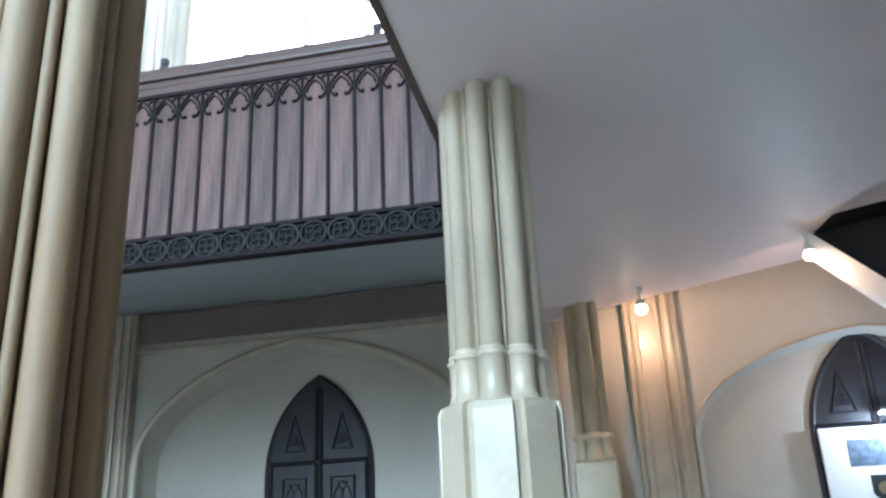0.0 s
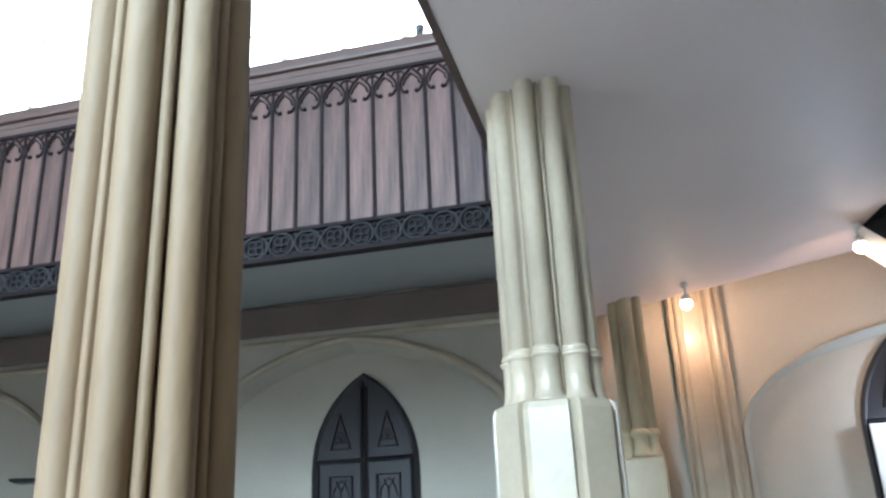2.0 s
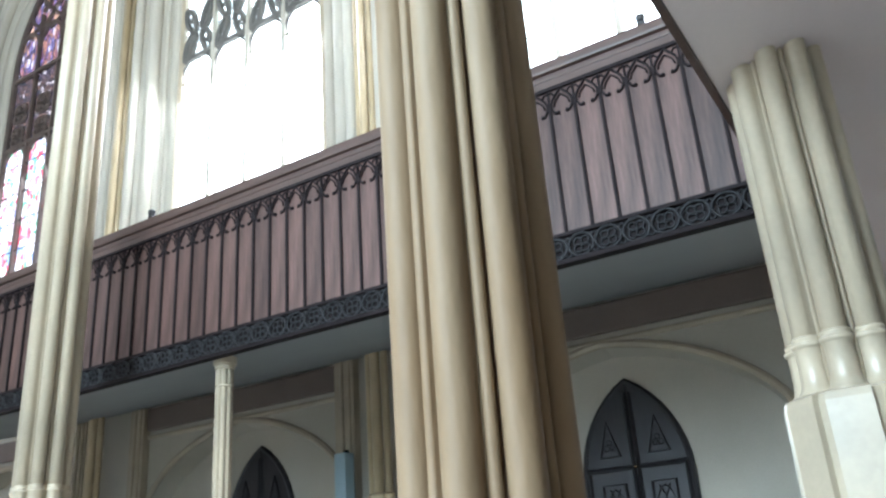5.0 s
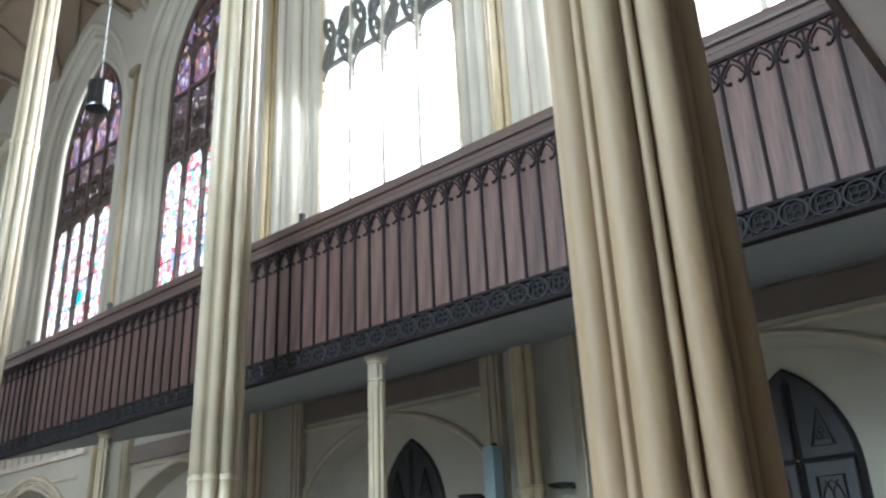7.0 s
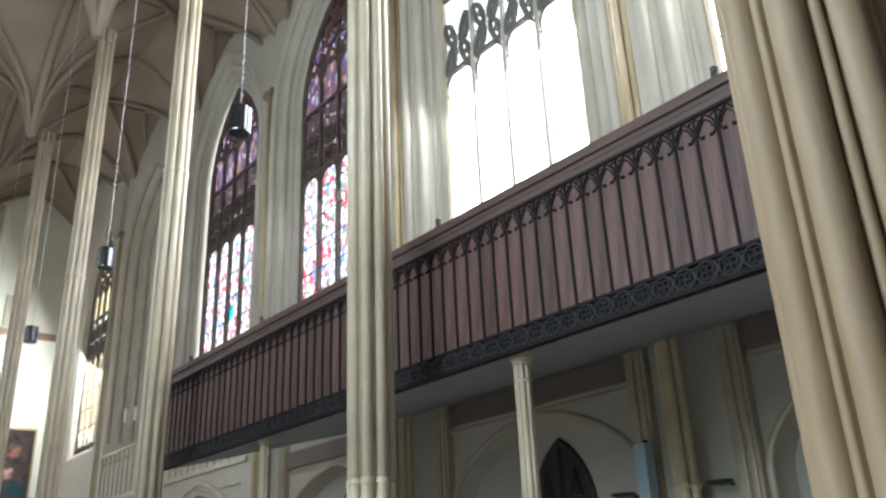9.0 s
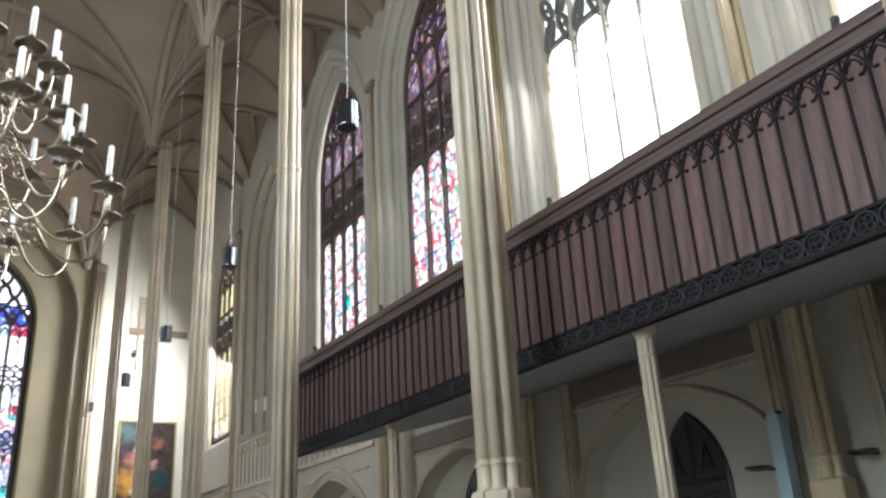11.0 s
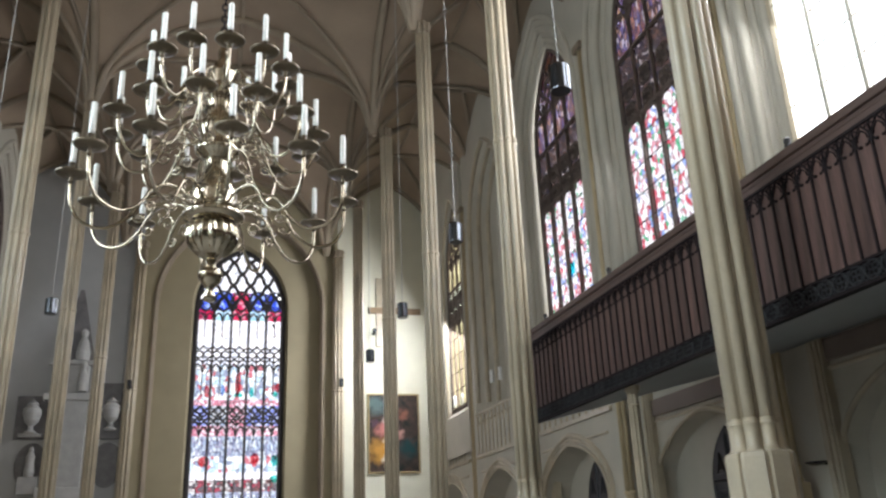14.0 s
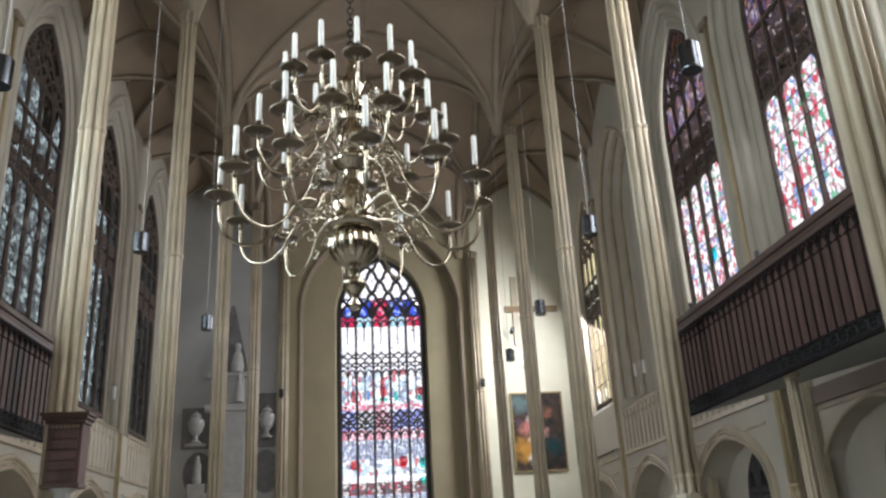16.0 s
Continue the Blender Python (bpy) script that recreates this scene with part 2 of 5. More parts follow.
EW_B = glass("east_glass_blue", [(0.015, 0.02, 0.14), (0.008, 0.01, 0.06), (0.10, 0.12, 0.24), (0.02, 0.03, 0.16), (0.005, 0.005, 0.02)], 7.0, 0.08)
TEAL_E = glass("green_blue_glass", [(0.10, 0.75, 0.62), (0.15, 0.8, 0.7)], 6.0, 0.03)
RED_E = glass("red_glass", [(0.85, 0.10, 0.14), (0.7, 0.08, 0.12), (0.9, 0.3, 0.3)], 8.0, 0.04)
BLUE_E = glass("blue_glass", [(0.35, 0.45, 0.9), (0.4, 0.55, 0.9)], 6.0, 0.03)
SKYGLOW = glow("sky_glow", (0.93, 0.97, 1.0), 3.0)
LAMPGLOW = glow("lamp_glow", (1.0, 0.74, 0.46), 7.0)

# ---- mesh helpers ----
def part(name, bm, material, parent=None, label=""):
    me = bpy.data.meshes.new(name)
    bm.to_mesh(me)
    bm.free()
    me.materials.append(material)
    ob = new(name, me)
    ob.parent = parent
    if label:
        ob["label"] = label
    return ob


def thing(name, label, category, at=(0, 0, 0), group="", kind=""):
    ob = new(name)
    ob.empty_display_size = 0.2
    ob.location = at
    return tagged(ob, label, category, group, kind)


def setting(name, bm, material, label, category):
    return tagged(part(name, bm, material), label, category, "", "structure")


def smooth(ob, on=True):
    ob.data.polygons.foreach_set("use_smooth", [on] * len(ob.data.polygons))
    return ob


def box(bm, x0, x1, y0, y1, z0, z1, bev=0.0):
    vs = [bm.verts.new((x, y, z)) for x in (x0, x1) for y in (y0, y1) for z in (z0, z1)]
    fs = [bm.faces.new([vs[i] for i in q]) for q in ((0, 1, 3, 2), (4, 6, 7, 5), (0, 4, 5, 1), (2, 3, 7, 6), (0, 2, 6, 4), (1, 5, 7, 3))]
    if bev:
        es = list({e for f in fs for e in f.edges})
        bmesh.ops.bevel(bm, geom=es, offset=bev, segments=2, profile=0.6, affect="EDGES")
    bmesh.ops.recalc_face_normals(bm, faces=bm.faces)
    return bm


def loft(bm, rings, closed=True, caps=True):
    """Skin between rings of points of equal count."""
    vr = [[bm.verts.new(p) for p in r] for r in rings]
    n = len(vr[0])
    for a, b in zip(vr, vr[1:]):
        for i in range(n if closed else n - 1):
            j = (i + 1) % n
            bm.faces.new((a[i], a[j], b[j], b[i]))
    if caps and closed:
        bm.faces.new(vr[0][::-1])
        bm.faces.new(vr[-1])
    return bm


def lathe(bm, prof, seg=24, cx=0, cy=0, cz=0):
    loft(bm, [[(cx + r * math.cos(2 * math.pi * i / seg), cy + r * math.sin(2 * math.pi * i / seg), cz + z) for i in range(seg)] for r, z in prof])
    return bm


def tube(bm, pts, r, seg=6, closed=False, flat=1.0):
    """A bar of round or flattened section along a path."""
    pts = [Vector(p) for p in pts]
    n = len(pts)
    rings = []
    ref = None
    for i, p in enumerate(pts):
        a = pts[(i - 1) % n] if (i or closed) else p
        b = pts[(i + 1) % n] if (i < n - 1 or closed) else p
        d = (b - a).normalized()
        if ref is None:
            ref = Vector((1, 0, 0)) if abs(d.x) < 0.8 else Vector((0, 1, 0))
        u = (ref - d * ref.dot(d)).normalized()
        ref = u
        v = d.cross(u)
        rr = r(i / max(1, n - 1)) if callable(r) else r
        rings.append([p + (u * math.cos(2 * math.pi * k / seg) * flat + v * math.sin(2 * math.pi * k / seg)) * rr for k in range(seg)])
    if closed:
        rings.append(rings[0])
        vr = [[bm.verts.new(q) for q in ring] for ring in rings[:-1]]
        for i in range(n):
            a, b = vr[i], vr[(i + 1) % n]
            for k in range(seg):
                bm.faces.new((a[k], a[(k + 1) % seg], b[(k + 1) % seg], b[k]))
    else:
        loft(bm, rings)
    return bm


def arch(hw, spring, apex, n=10):
    """Points (u, z) of a two-centred pointed arch from the left springing over to the right one."""
    h = apex - spring
    if h < hw:                                # a depressed pointed arch
        us = [math.sin(math.pi / 2 * (i / n - 1)) for i in range(n + 1)]
        left = [(hw * u, spring + h * (0.84 * math.sqrt(max(0.0, 1 - u * u)) + 0.16 * (1 - abs(u)))) for u in us]
        return left + [(-u, z) for u, z in left[-2::-1]]
    c = (h * h - hw * hw) / (2 * hw)          # centres lie at +-c beyond the middle
    rad = hw + c
    a1 = math.atan2(h, c) if c > -hw else 0
    left = []
    for i in range(n + 1):
        a = a1 * i / n
        left.append((c - rad * math.cos(a), spring + rad * math.sin(a)))
    left[-1] = (0.0, apex)
    return left + [(-u, z) for u, z in left[-2::-1]]


def arch_wall(bm, xf, xb, y0, y1, z0, z1, yc, hwf, hwb, sill_f, sill_b, sp_f, ap_f, sp_b, ap_b, n=10):
    """A wall from y0 to y1 with a splayed pointed opening; xf is the room face, xb the outer one."""
    F = [(yc - hwf, sill_f)] + [(yc + u, z) for u, z in arch(hwf, sp_f, ap_f, n)] + [(yc + hwf, sill_f)]
    B = [(yc - hwb, sill_b)] + [(yc + u, z) for u, z in arch(hwb, sp_b, ap_b, n)] + [(yc + hwb, sill_b)]
    for x, P in ((xf, F), (xb, B)):
        V = lambda y, z: bm.verts.new((x, y, z))
        ya, yb, zs = P[0][0], P[-1][0], P[0][1]
        if zs > z0:
            bm.faces.new((V(y0, z0), V(y1, z0), V(y1, zs), V(y0, zs)))
        bm.faces.new((V(y0, zs), V(ya, zs), V(ya, z1), V(y0, z1)))
        bm.faces.new((V(yb, zs), V(y1, zs), V(y1, z1), V(yb, z1)))
        for (a, za), (b, zb) in zip(P[1:], P[2:-1]):
            bm.faces.new((V(a, za), V(b, zb), V(b, z1), V(a, z1)))
    fv = [bm.verts.new((xf, *p)) for p in F]
    bv = [bm.verts.new((xb, *p)) for p in B]
    for i in range(len(fv)):
        j = (i + 1) % len(fv)
        bm.faces.new((fv[i], fv[j], bv[j], bv[i]))
    return bm


def lobed(rad, lobes=8, big=0.235, small=0.058, n=256, turn=0.0, seat=0.745):
    """Outline of a clustered pier: large rolls with slim ones in the hollows between."""
    cs = []
    for i in range(lobes):
        a = 2 * math.pi * i / lobes + turn
        cs.append((rad * (1 - big) * math.cos(a), rad * (1 - big) * math.sin(a), rad * big))
        a += math.pi / lobes
        cs.append((rad * seat * math.cos(a), rad * seat * math.sin(a), rad * small))
    out = []
    for k in range(n):
        t = 2 * math.pi * k / n
        dx, dy = math.cos(t), math.sin(t)
        best = rad * 0.60
        for x, y, r in cs:
            m = x * dx + y * dy
            q = r * r - (x * x + y * y - m * m)
            if q > 0:
                best = max(best, m + math.sqrt(q))
        out.append((t, best))
    return out


def loft_lobed(bm, prof, levels, cx=0, cy=0):
    loft(bm, [[(cx + (r * k + o) * math.cos(t), cy + (r * k + o) * math.sin(t), z) for t, r in prof] for z, k, o in levels])
    return bm


# ---- floor, walls and vault ----
Z_TOP = 17.1       # springing of the vault
X_END, Y_W, Y_E = 11.8, -7.5, 43.5
b = bmesh.new()
setting("floor", box(b, -14, 14, Y_W - 1, 49, -0.3, 0), FLOOR, "worn grey stone floor of the church", "floor")


def groin(u, c=0.62):
    u = min(1.0, abs(u))
    return math.sqrt(max(0.0, 1 - ((u + c) / (1 + c)) ** 2)) / math.sqrt(1 - (c / (1 + c)) ** 2)


RISE = 4.6


def vault_z(x, y):
    if abs(x) <= ROW:
        u = x / ROW
    else:
        u = (abs(x) - (ROW + X_END) / 2) / ((X_END - ROW) / 2)
    ys = [Y_W + 0.9] + PIER_Y + [43.2]
    for a, c in zip(ys, ys[1:]):
        if a <= y <= c + 1e-6:
            v = (y - (a + c) / 2) / ((c - a) / 2)
            return Z_TOP + RISE * max(groin(u), groin(v))
    return Z_TOP + RISE * groin(u)


b = bmesh.new()
for xa, xb in ((-X_END - 0.2, -ROW), (-ROW, ROW), (ROW, X_END + 0.2)):
    ys = [Y_W + 0.9] + PIER_Y + [43.2]
    for ya, yb in zip(ys, ys[1:]):
        N = 20
        g = [[b.verts.new((xa + (xb - xa) * i / N, ya + (yb - ya) * j / N, vault_z(min(max(xa + (xb - xa) * i / N, -X_END), X_END) * 0.99999, min(max(ya + (yb - ya) * j / N, ya + 1e-4), yb - 1e-4)))) for j in range(N + 1)] for i in range(N + 1)]
        for i in range(N):
            for j in range(N):
                b.faces.new((g[i][j], g[i][j + 1], g[i + 1][j + 1], g[i + 1][j]))
box(b, -14, 14, Y_W - 1, 49, Z_TOP + RISE + 0.15, Z_TOP + RISE + 0.5)
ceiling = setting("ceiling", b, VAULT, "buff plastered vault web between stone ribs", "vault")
smooth(ceiling)


def rib(pts, r=0.11):
    b = bmesh.new()
    tube(b, pts, r, 6)
    return b


vault_ribs = thing("vault_ribs", "moulded buff stone ribs of the pointed vault", "vault ribs", kind="structure")
ys = [Y_W + 0.9] + PIER_Y + [43.2]
for k, yy in enumerate(PIER_Y + [43.2]):
    for xa, xb in ((-X_END, -ROW), (-ROW, ROW), (ROW, X_END)):
        pts = [(xa + (xb - xa) * i / 24, yy, Z_TOP + RISE * groin(-1 + i / 12) - 0.06) for i in range(25)]
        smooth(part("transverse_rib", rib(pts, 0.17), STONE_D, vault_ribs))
for ya, yb in zip(ys, ys[1:]):
    for xr in (-ROW, ROW):
        pts = [(xr, ya + (yb - ya) * i / 24, Z_TOP + RISE * groin(-1 + i / 12) - 0.06) for i in range(25)]
        smooth(part("arcade_rib", rib(pts, 0.17), STONE_D, vault_ribs))
    for xa, xb in ((-X_END, -ROW), (-ROW, ROW), (ROW, X_END)):
        ym, xm = (ya + yb) / 2, (xa + xb) / 2
        for sg in (1, -1):
            pts = [(xa + (xb - xa) * i / 24, ym + sg * (yb - ya) / 2 * (-1 + i / 12), Z_TOP + RISE * groin(-1 + i / 12) - 0.05) for i in range(25)]
            smooth(part("diagonal_rib", rib(pts), STONE_D, vault_ribs))
        for sx in (-1, 1) if xa * xb > 0 else ():
            for sy in (-1, 1):
                pts = []
                for i in range(13):
                    f = i / 12
                    x, y = xm + sx * (xb - xa) / 2 * (1 - 0.5 * f), ym + sy * (yb - ya) / 2 * (1 - f)
                    pts.append((x, y, vault_z(x * 0.9999, y) - 0.05))
                smooth(part("tierceron", rib(pts, 0.09), STONE_D, vault_ribs))
        b = bmesh.new()
        tube(b, [(xa, ym, Z_TOP + RISE - 0.04), (xb, ym, Z_TOP + RISE - 0.04)], 0.09)
        tube(b, [(xm, ya, Z_TOP + RISE - 0.04), (xm, yb, Z_TOP + RISE - 0.04)], 0.09)
        part("ridge_rib", b, STONE_D, vault_ribs)
        b = bmesh.new()
        lathe(b, [(0.02, -0.22), (0.18, -0.18), (0.24, -0.05), (0.2, 0.08)], 16, xm, ym, Z_TOP + RISE)
        part("boss", b, STONE_D, vault_ribs)

# side walls, bay by bay
SILL = 7.6
LOW_SILL = 3.6     # made-up low sill of the unseen first north window, to light the wall opposite
EDGE = [-7.5, 0.4, 7.75, 14.8, 21.8, 28.9, 36.1, 43.5]
for s, nm in ((1, "south"), (-1, "north")):
    b = bmesh.new()
    for i, yc in enumerate(BAY):
        y0, y1 = EDGE[i], EDGE[i + 1]
        if s > 0 and i == 6:
            arch_wall(b, 10.74, 11.15, y0, y1, 5.6, 23, 38.0, 1.8, 1.6, SILL - 0.1, 7.9, 14.6, 18.6, 14.6, 18.2)
            box(b, 10.74, 11.6, y0 - 0.06, y0, 5.6, 23)
        elif s > 0 and i == 5:
            arch_wall(b, s * (WX - 0.9), s * (WX + 0.25), y0, y1, 5.6, 23, yc, 2.75, 1.5, SILL - 0.6, SILL, 15.5, 19.5, 15.5, 18.5)
            box(b, WX + 0.2, WX + 0.24, yc - 1.6, yc + 1.6, SILL - 0.1, 18.7)
        elif s < 0 and i == 1:
            arch_wall(b, s * (WX - 0.9), s * (GLASS + 0.12), y0, y1, 0, 23, yc, 3.2, 2.15, LOW_SILL - 0.3, LOW_SILL, 16.0, 21.0, 15.9, 19.5)
            continue
        else:
            arch_wall(b, s * (WX - 0.9), s * (GLASS + 0.12), y0, y1, 5.6, 23, yc, 3.2, 2.15, SILL - 0.6, SILL, 16.0, 21.0, 15.9, 19.5)
        for ye in (y0 + 0.03, y1 - 0.03):
            box(b, min(s * (WX - (0.44 if 0 < i < 4 else 0.25 if i == 0 else 0.89)), s * WX), max(s * (WX - (0.44 if 0 < i < 4 else 0.25 if i == 0 else 0.89)), s * WX), ye - 0.03, ye + 0.03, 0, 5.59)
        lo = (2.27, 2.18, 0, 0, 2.85, 4.12, 2.85, 4.03) if i == 0 else (2.55, 2.43, 0, 0, 2.95, 4.60, 2.95, 4.48)
        arch_wall(b, s * (WX - (0.26 if i == 0 else 0.45 if i < 4 else 0.9)), s * WX, y0, y1, 0, 5.6, yc, *lo)
        box(b, min(s * WX, s * (WX + 0.3)), max(s * WX, s * (WX + 0.3)), y0, y1, 0, 5.6)
        box(b, min(s * (WX - 0.897), s * (WX - 0.44)), max(s * (WX - 0.897), s * (WX - 0.44)), y0, y1, 5.5, 5.598)
    w = setting("wall_" + nm, b, WALL, "cream plastered church wall with tall pointed window openings", "wall")
    w.location.x = NORTH if s < 0 else 0
b = bmesh.new()
box(b, -14, 14, Y_W - 0.6, Y_W, 0, 23)
setting("wall_west", b, WALL, "plain cream plastered west wall", "wall")

# glowing sky outside
b = bmesh.new()
for x in (17.0, -17.0):
    box(b, x, x + 0.05, -20, 60, -2, 34)
box(b, -20, 20, 50, 50.05, -2, 34)
setting("backdrop", b, SKYGLOW, "bright overcast sky beyond the windows", "sky")

# ---- piers ----
def pier(x, y, top=Z_TOP, label="tall cream clustered stone pier on an octagonal pedestal"):
    p = thing("pier", label, "pier", (x, y, 0), "piers of the nave arcade")
    prof = lobed(0.302, 8, 0.222, 0.036, 320, 0.0, 0.735)
    b = bmesh.new()
    o = []
    for i in range(8):
        a = i * math.pi / 4
        for u, w in ((0.335, -0.115), (0.372, -0.115), (0.372, 0.115), (0.335, 0.115)):
            o.append((u * math.cos(a) - w * math.sin(a), u * math.sin(a) + w * math.cos(a)))
    loft(b, [[(px * k, py * k, z) for px, py in o] for z, k in ((0, 1.1), (0.35, 1.1), (0.42, 1.0), (2.34, 1.0), (2.38, 0.97), (2.40, 0.85))])
    part("pedestal", b, STONE, p)
    for k in range(8):
        a = k * math.pi / 4
        q = 0.0755
        b = bmesh.new()
        lathe(b, [(q * 1.42, 2.385), (q * 1.42, 2.398), (q * 1.34, 2.41), (q * 1.16, 2.432), (q * 1.06, 2.47), (q * 1.03, 2.52), (q * 1.03, 2.652), (q * 1.06, 2.654), (q * 1.2, 2.662), (q * 1.25, 2.672), (q * 1.2, 2.683), (q * 1.04, 2.687), (q * 1.04, 2.698), (q * 1.1, 2.704), (q * 1.1, 2.712), (q * 1.0, 2.722)], 18, 0.2265 * math.cos(a), 0.2265 * math.sin(a), 0)
        smooth(part("roll_base", b, STONE, p))
    b = bmesh.new()
    loft_lobed(b, prof, [(2.38, 1.0, 0), (9.5, 1.0, 0), (Z_TOP, 0.97, 0)])
    smooth(part("shaft", b, STONE, p))
    b = bmesh.new()
    loft_lobed(b, prof, [(9.47, 1, 0), (9.49, 1, 0.022), (9.53, 1, 0.03), (9.57, 1, 0.022), (9.59, 1, 0)])
    smooth(part("annulet", b, STONE, p))
    b = bmesh.new()
    loft_lobed(b, prof, [(16.9, 0.97, 0), (16.94, 1, 0.035), (17.0, 1, 0.01), (17.12, 1, 0.01), (17.18, 1, 0.05), (17.26, 1, 0.05), (17.3, 1.0, 0)])
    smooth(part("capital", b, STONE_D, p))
    return p


# the arcades don't run quite straight: place of each pier across the nave
PIER_S = [5.19, 5.19, 5.33, 5.48, 5.70, 5.76]
PIER_N = [-5.19, -5.19, -5.33, -5.28, -5.14, -4.93]


first = pier(ROW, PIER_Y[0])
for s in (1, -1):
    for k, yy in enumerate(PIER_Y):
        if (s, k) != (1, 0):
            slim = (1.0, 0.90, 0.82, 0.80, 0.82, 0.82)[k]
            copy_thing(first, pose((PIER_S if s > 0 else PIER_N)[k], yy, 0) @ Matrix.Diagonal((slim, slim, 1, 1)))
    copy_thing(first, pose(0.75 + s * 5.1, 43.2, 0))

# slender column under the loft
lc = thing("loft_column", "slender cream clustered column with chipped paint", "column", (1.09, 0.52, 0))
b = bmesh.new()
loft_lobed(b, lobed(0.131, 8, 0.215, 0.075, 320, 0.2, 0.80), [(0, 1.25, 0), (0.2, 1.25, 0), (0.26, 1.0, 0), (4.3, 0.97, 0), (4.35, 1.1, 0.01), (4.46, 1.3, 0.02)])
smooth(part("shaft", b, PAINT, lc))

# wall shafts between the bays
def respond(s, y):
    r = thing("wall_shaft", "clustered cream shafts standing against the aisle wall", "wall shaft", (s * (WX - 0.9), y, 0), "shafts along the aisle walls")
    for dy, rad in ((-0.155, 0.062), (0, 0.085), (0.155, 0.062)):
        b = bmesh.new()
        lathe(b, [(rad, 2.8), (rad, 17.0)], 12, -s * (0.05 if dy == 0 else 0), dy, 0)
        smooth(part("shaft", b, GOLD, r))
        b = bmesh.new()
        lathe(b, [(rad * 1.6, 2.55), (rad * 1.5, 2.6), (rad * 1.05, 2.68), (rad, 2.8), (rad * 1.5, 2.82), (rad * 1.5, 2.86), (rad, 2.9)], 12, -s * (0.05 if dy == 0 else 0), dy, 0)
        smooth(part("base", b, GOLD, r))
    b = bmesh.new()
    box(b, -0.17, 0.17, -0.27, 0.27, 0, 2.55, 0.03)
    part("pedestal", b, GOLD, r)
    b = bmesh.new()
    box(b, -0.2, 0.2, -0.3, 0.3, 17.0, 17.25, 0.05)
    part("capital", b, STONE_D, r)
    return r


r0 = respond(1, 0.0)
l0 = respond(-1, PIER_Y[1])
for yy in PIER_Y[1:]:
    copy_thing(r0, pose(WX - 0.9, yy, 0))
for yy in PIER_Y[2:]:
    copy_thing(l0, pose(-(WX - 0.9) + NORTH, yy, 0))

# pilasters beside the shafts under the galleries and string course
for s in (1, -1):
    b, rolls = bmesh.new(), bmesh.new()
    for yy in PIER_Y:
        for d in (-0.9, 0.9):
            if d < 0 and yy == PIER_Y[0] and s > 0:
                # broader pilaster with two pairs of rolls under the loft
                box(b, WX - 0.40, WX - 0.24, -1.25, -0.54, 0, 5.7, 0.02)
                for ye, q in ((-0.58, 0.035), (-0.68, 0.05), (-1.0, 0.035), (-1.12, 0.05)):
                    tube(b, [(WX - 0.42, ye, 0), (WX - 0.42, ye, 5.6)], q, 10)
                continue
            box(b, min(s * (WX - 0.62), s * (WX - 0.4)), max(s * (WX - 0.62), s * (WX - 0.4)), yy + d - 0.2, yy + d + 0.2, 0, 5.7)
            for e in (-0.12, 0.03):
                tube(b, [(s * (WX - 0.64), yy + d + e, 0), (s * (WX - 0.64), yy + d + e, 5.6)], 0.035, 8)
    for i, yc in enumerate(BAY):
        fx = s * (WX - (0.26 if i == 0 else 0.46 if i < 4 else 0.91))
        hw, sp, ap = (2.27, 2.85, 4.12) if i == 0 else (2.55, 2.95, 4.6)
        if i:
            tube(b, [(fx, EDGE[i] + 0.95, ap + 0.03), (fx, EDGE[i + 1] - 0.95, ap + 0.03)], 0.05, 8)
        tube(b, [(fx, yc - hw, 0)] + [(fx, yc + u, z) for u, z in arch(hw, sp, ap, 12)] + [(fx, yc + hw, 0)], 0.065 if i else 0.018, 8)
        if i >= 4:
            # deep mouldings round the arch and a string course over it
            for d, q in ((0.16, 0.05), (0.30, 0.09)):
                tube(b, [(fx, yc - hw - d, 0)] + [(fx, yc + u, z) for u, z in arch(hw + d, sp, ap + d, 12)] + [(fx, yc + hw + d, 0)], q, 8)
            box(b, min(fx, fx - s * 0.10), max(fx, fx - s * 0.10), EDGE[i] + 0.5, EDGE[i + 1] - 0.5, 5.18, 5.34, 0.03)
            # blind tracery below the sill
            for k in range(11):
                y = yc - 2.5 + k * 0.5
                tube(b, [(fx, y, 5.3), (fx, y, 7.0)], 0.045, 6)
                if k < 10:
                    tube(b, [(fx, y + 0.25 + u, z) for u, z in arch(0.24, 6.3, 6.75, 4)], 0.03, 5)
            tube(b, [(fx, yc - 2.75, 7.05), (fx, yc + 2.75, 7.05)], 0.07, 6)
        # splay mouldings of the upper windows
        if s > 0 and i == 6:
            for f in (0.2, 0.8):
                x, hw = 10.74 + 0.41 * f, 1.8 - 0.2 * f
                tube(b, [(x, 38.0 - hw, 7.6)] + [(x, 38.0 + u, z) for u, z in arch(hw, 14.6, 18.6 - 0.4 * f, 12)] + [(x, 38.0 + hw, 7.6)], 0.06, 8)
            continue
        if s > 0 and i == 5:
            for f in (0.1, 0.42, 0.74):
                x, hw = WX - 0.9 + 1.1 * f, 2.75 - 1.2 * f
                tube(b, [(x, yc - hw, SILL)] + [(x, yc + u, z) for u, z in arch(hw, 15.5, 19.5 - f, 12)] + [(x, yc + hw, SILL)], 0.12, 10)
            continue
        for f, q in ((0.03, 0.12), (0.36, 0.16), (0.62, 0.05), (0.84, 0.14)):
            x, hw, sp, ap, si = s * (WX - 0.9 + 0.62 * f), 3.2 - 1.05 * f, 16.0 - 0.1 * f, 21.0 - 1.5 * f, SILL - 0.6 + 0.6 * f
            tube(rolls, [(x, yc - hw, si)] + [(x, yc + u, z) for u, z in arch(hw, sp, ap, 12)] + [(x, yc + hw, si)], q, 10)
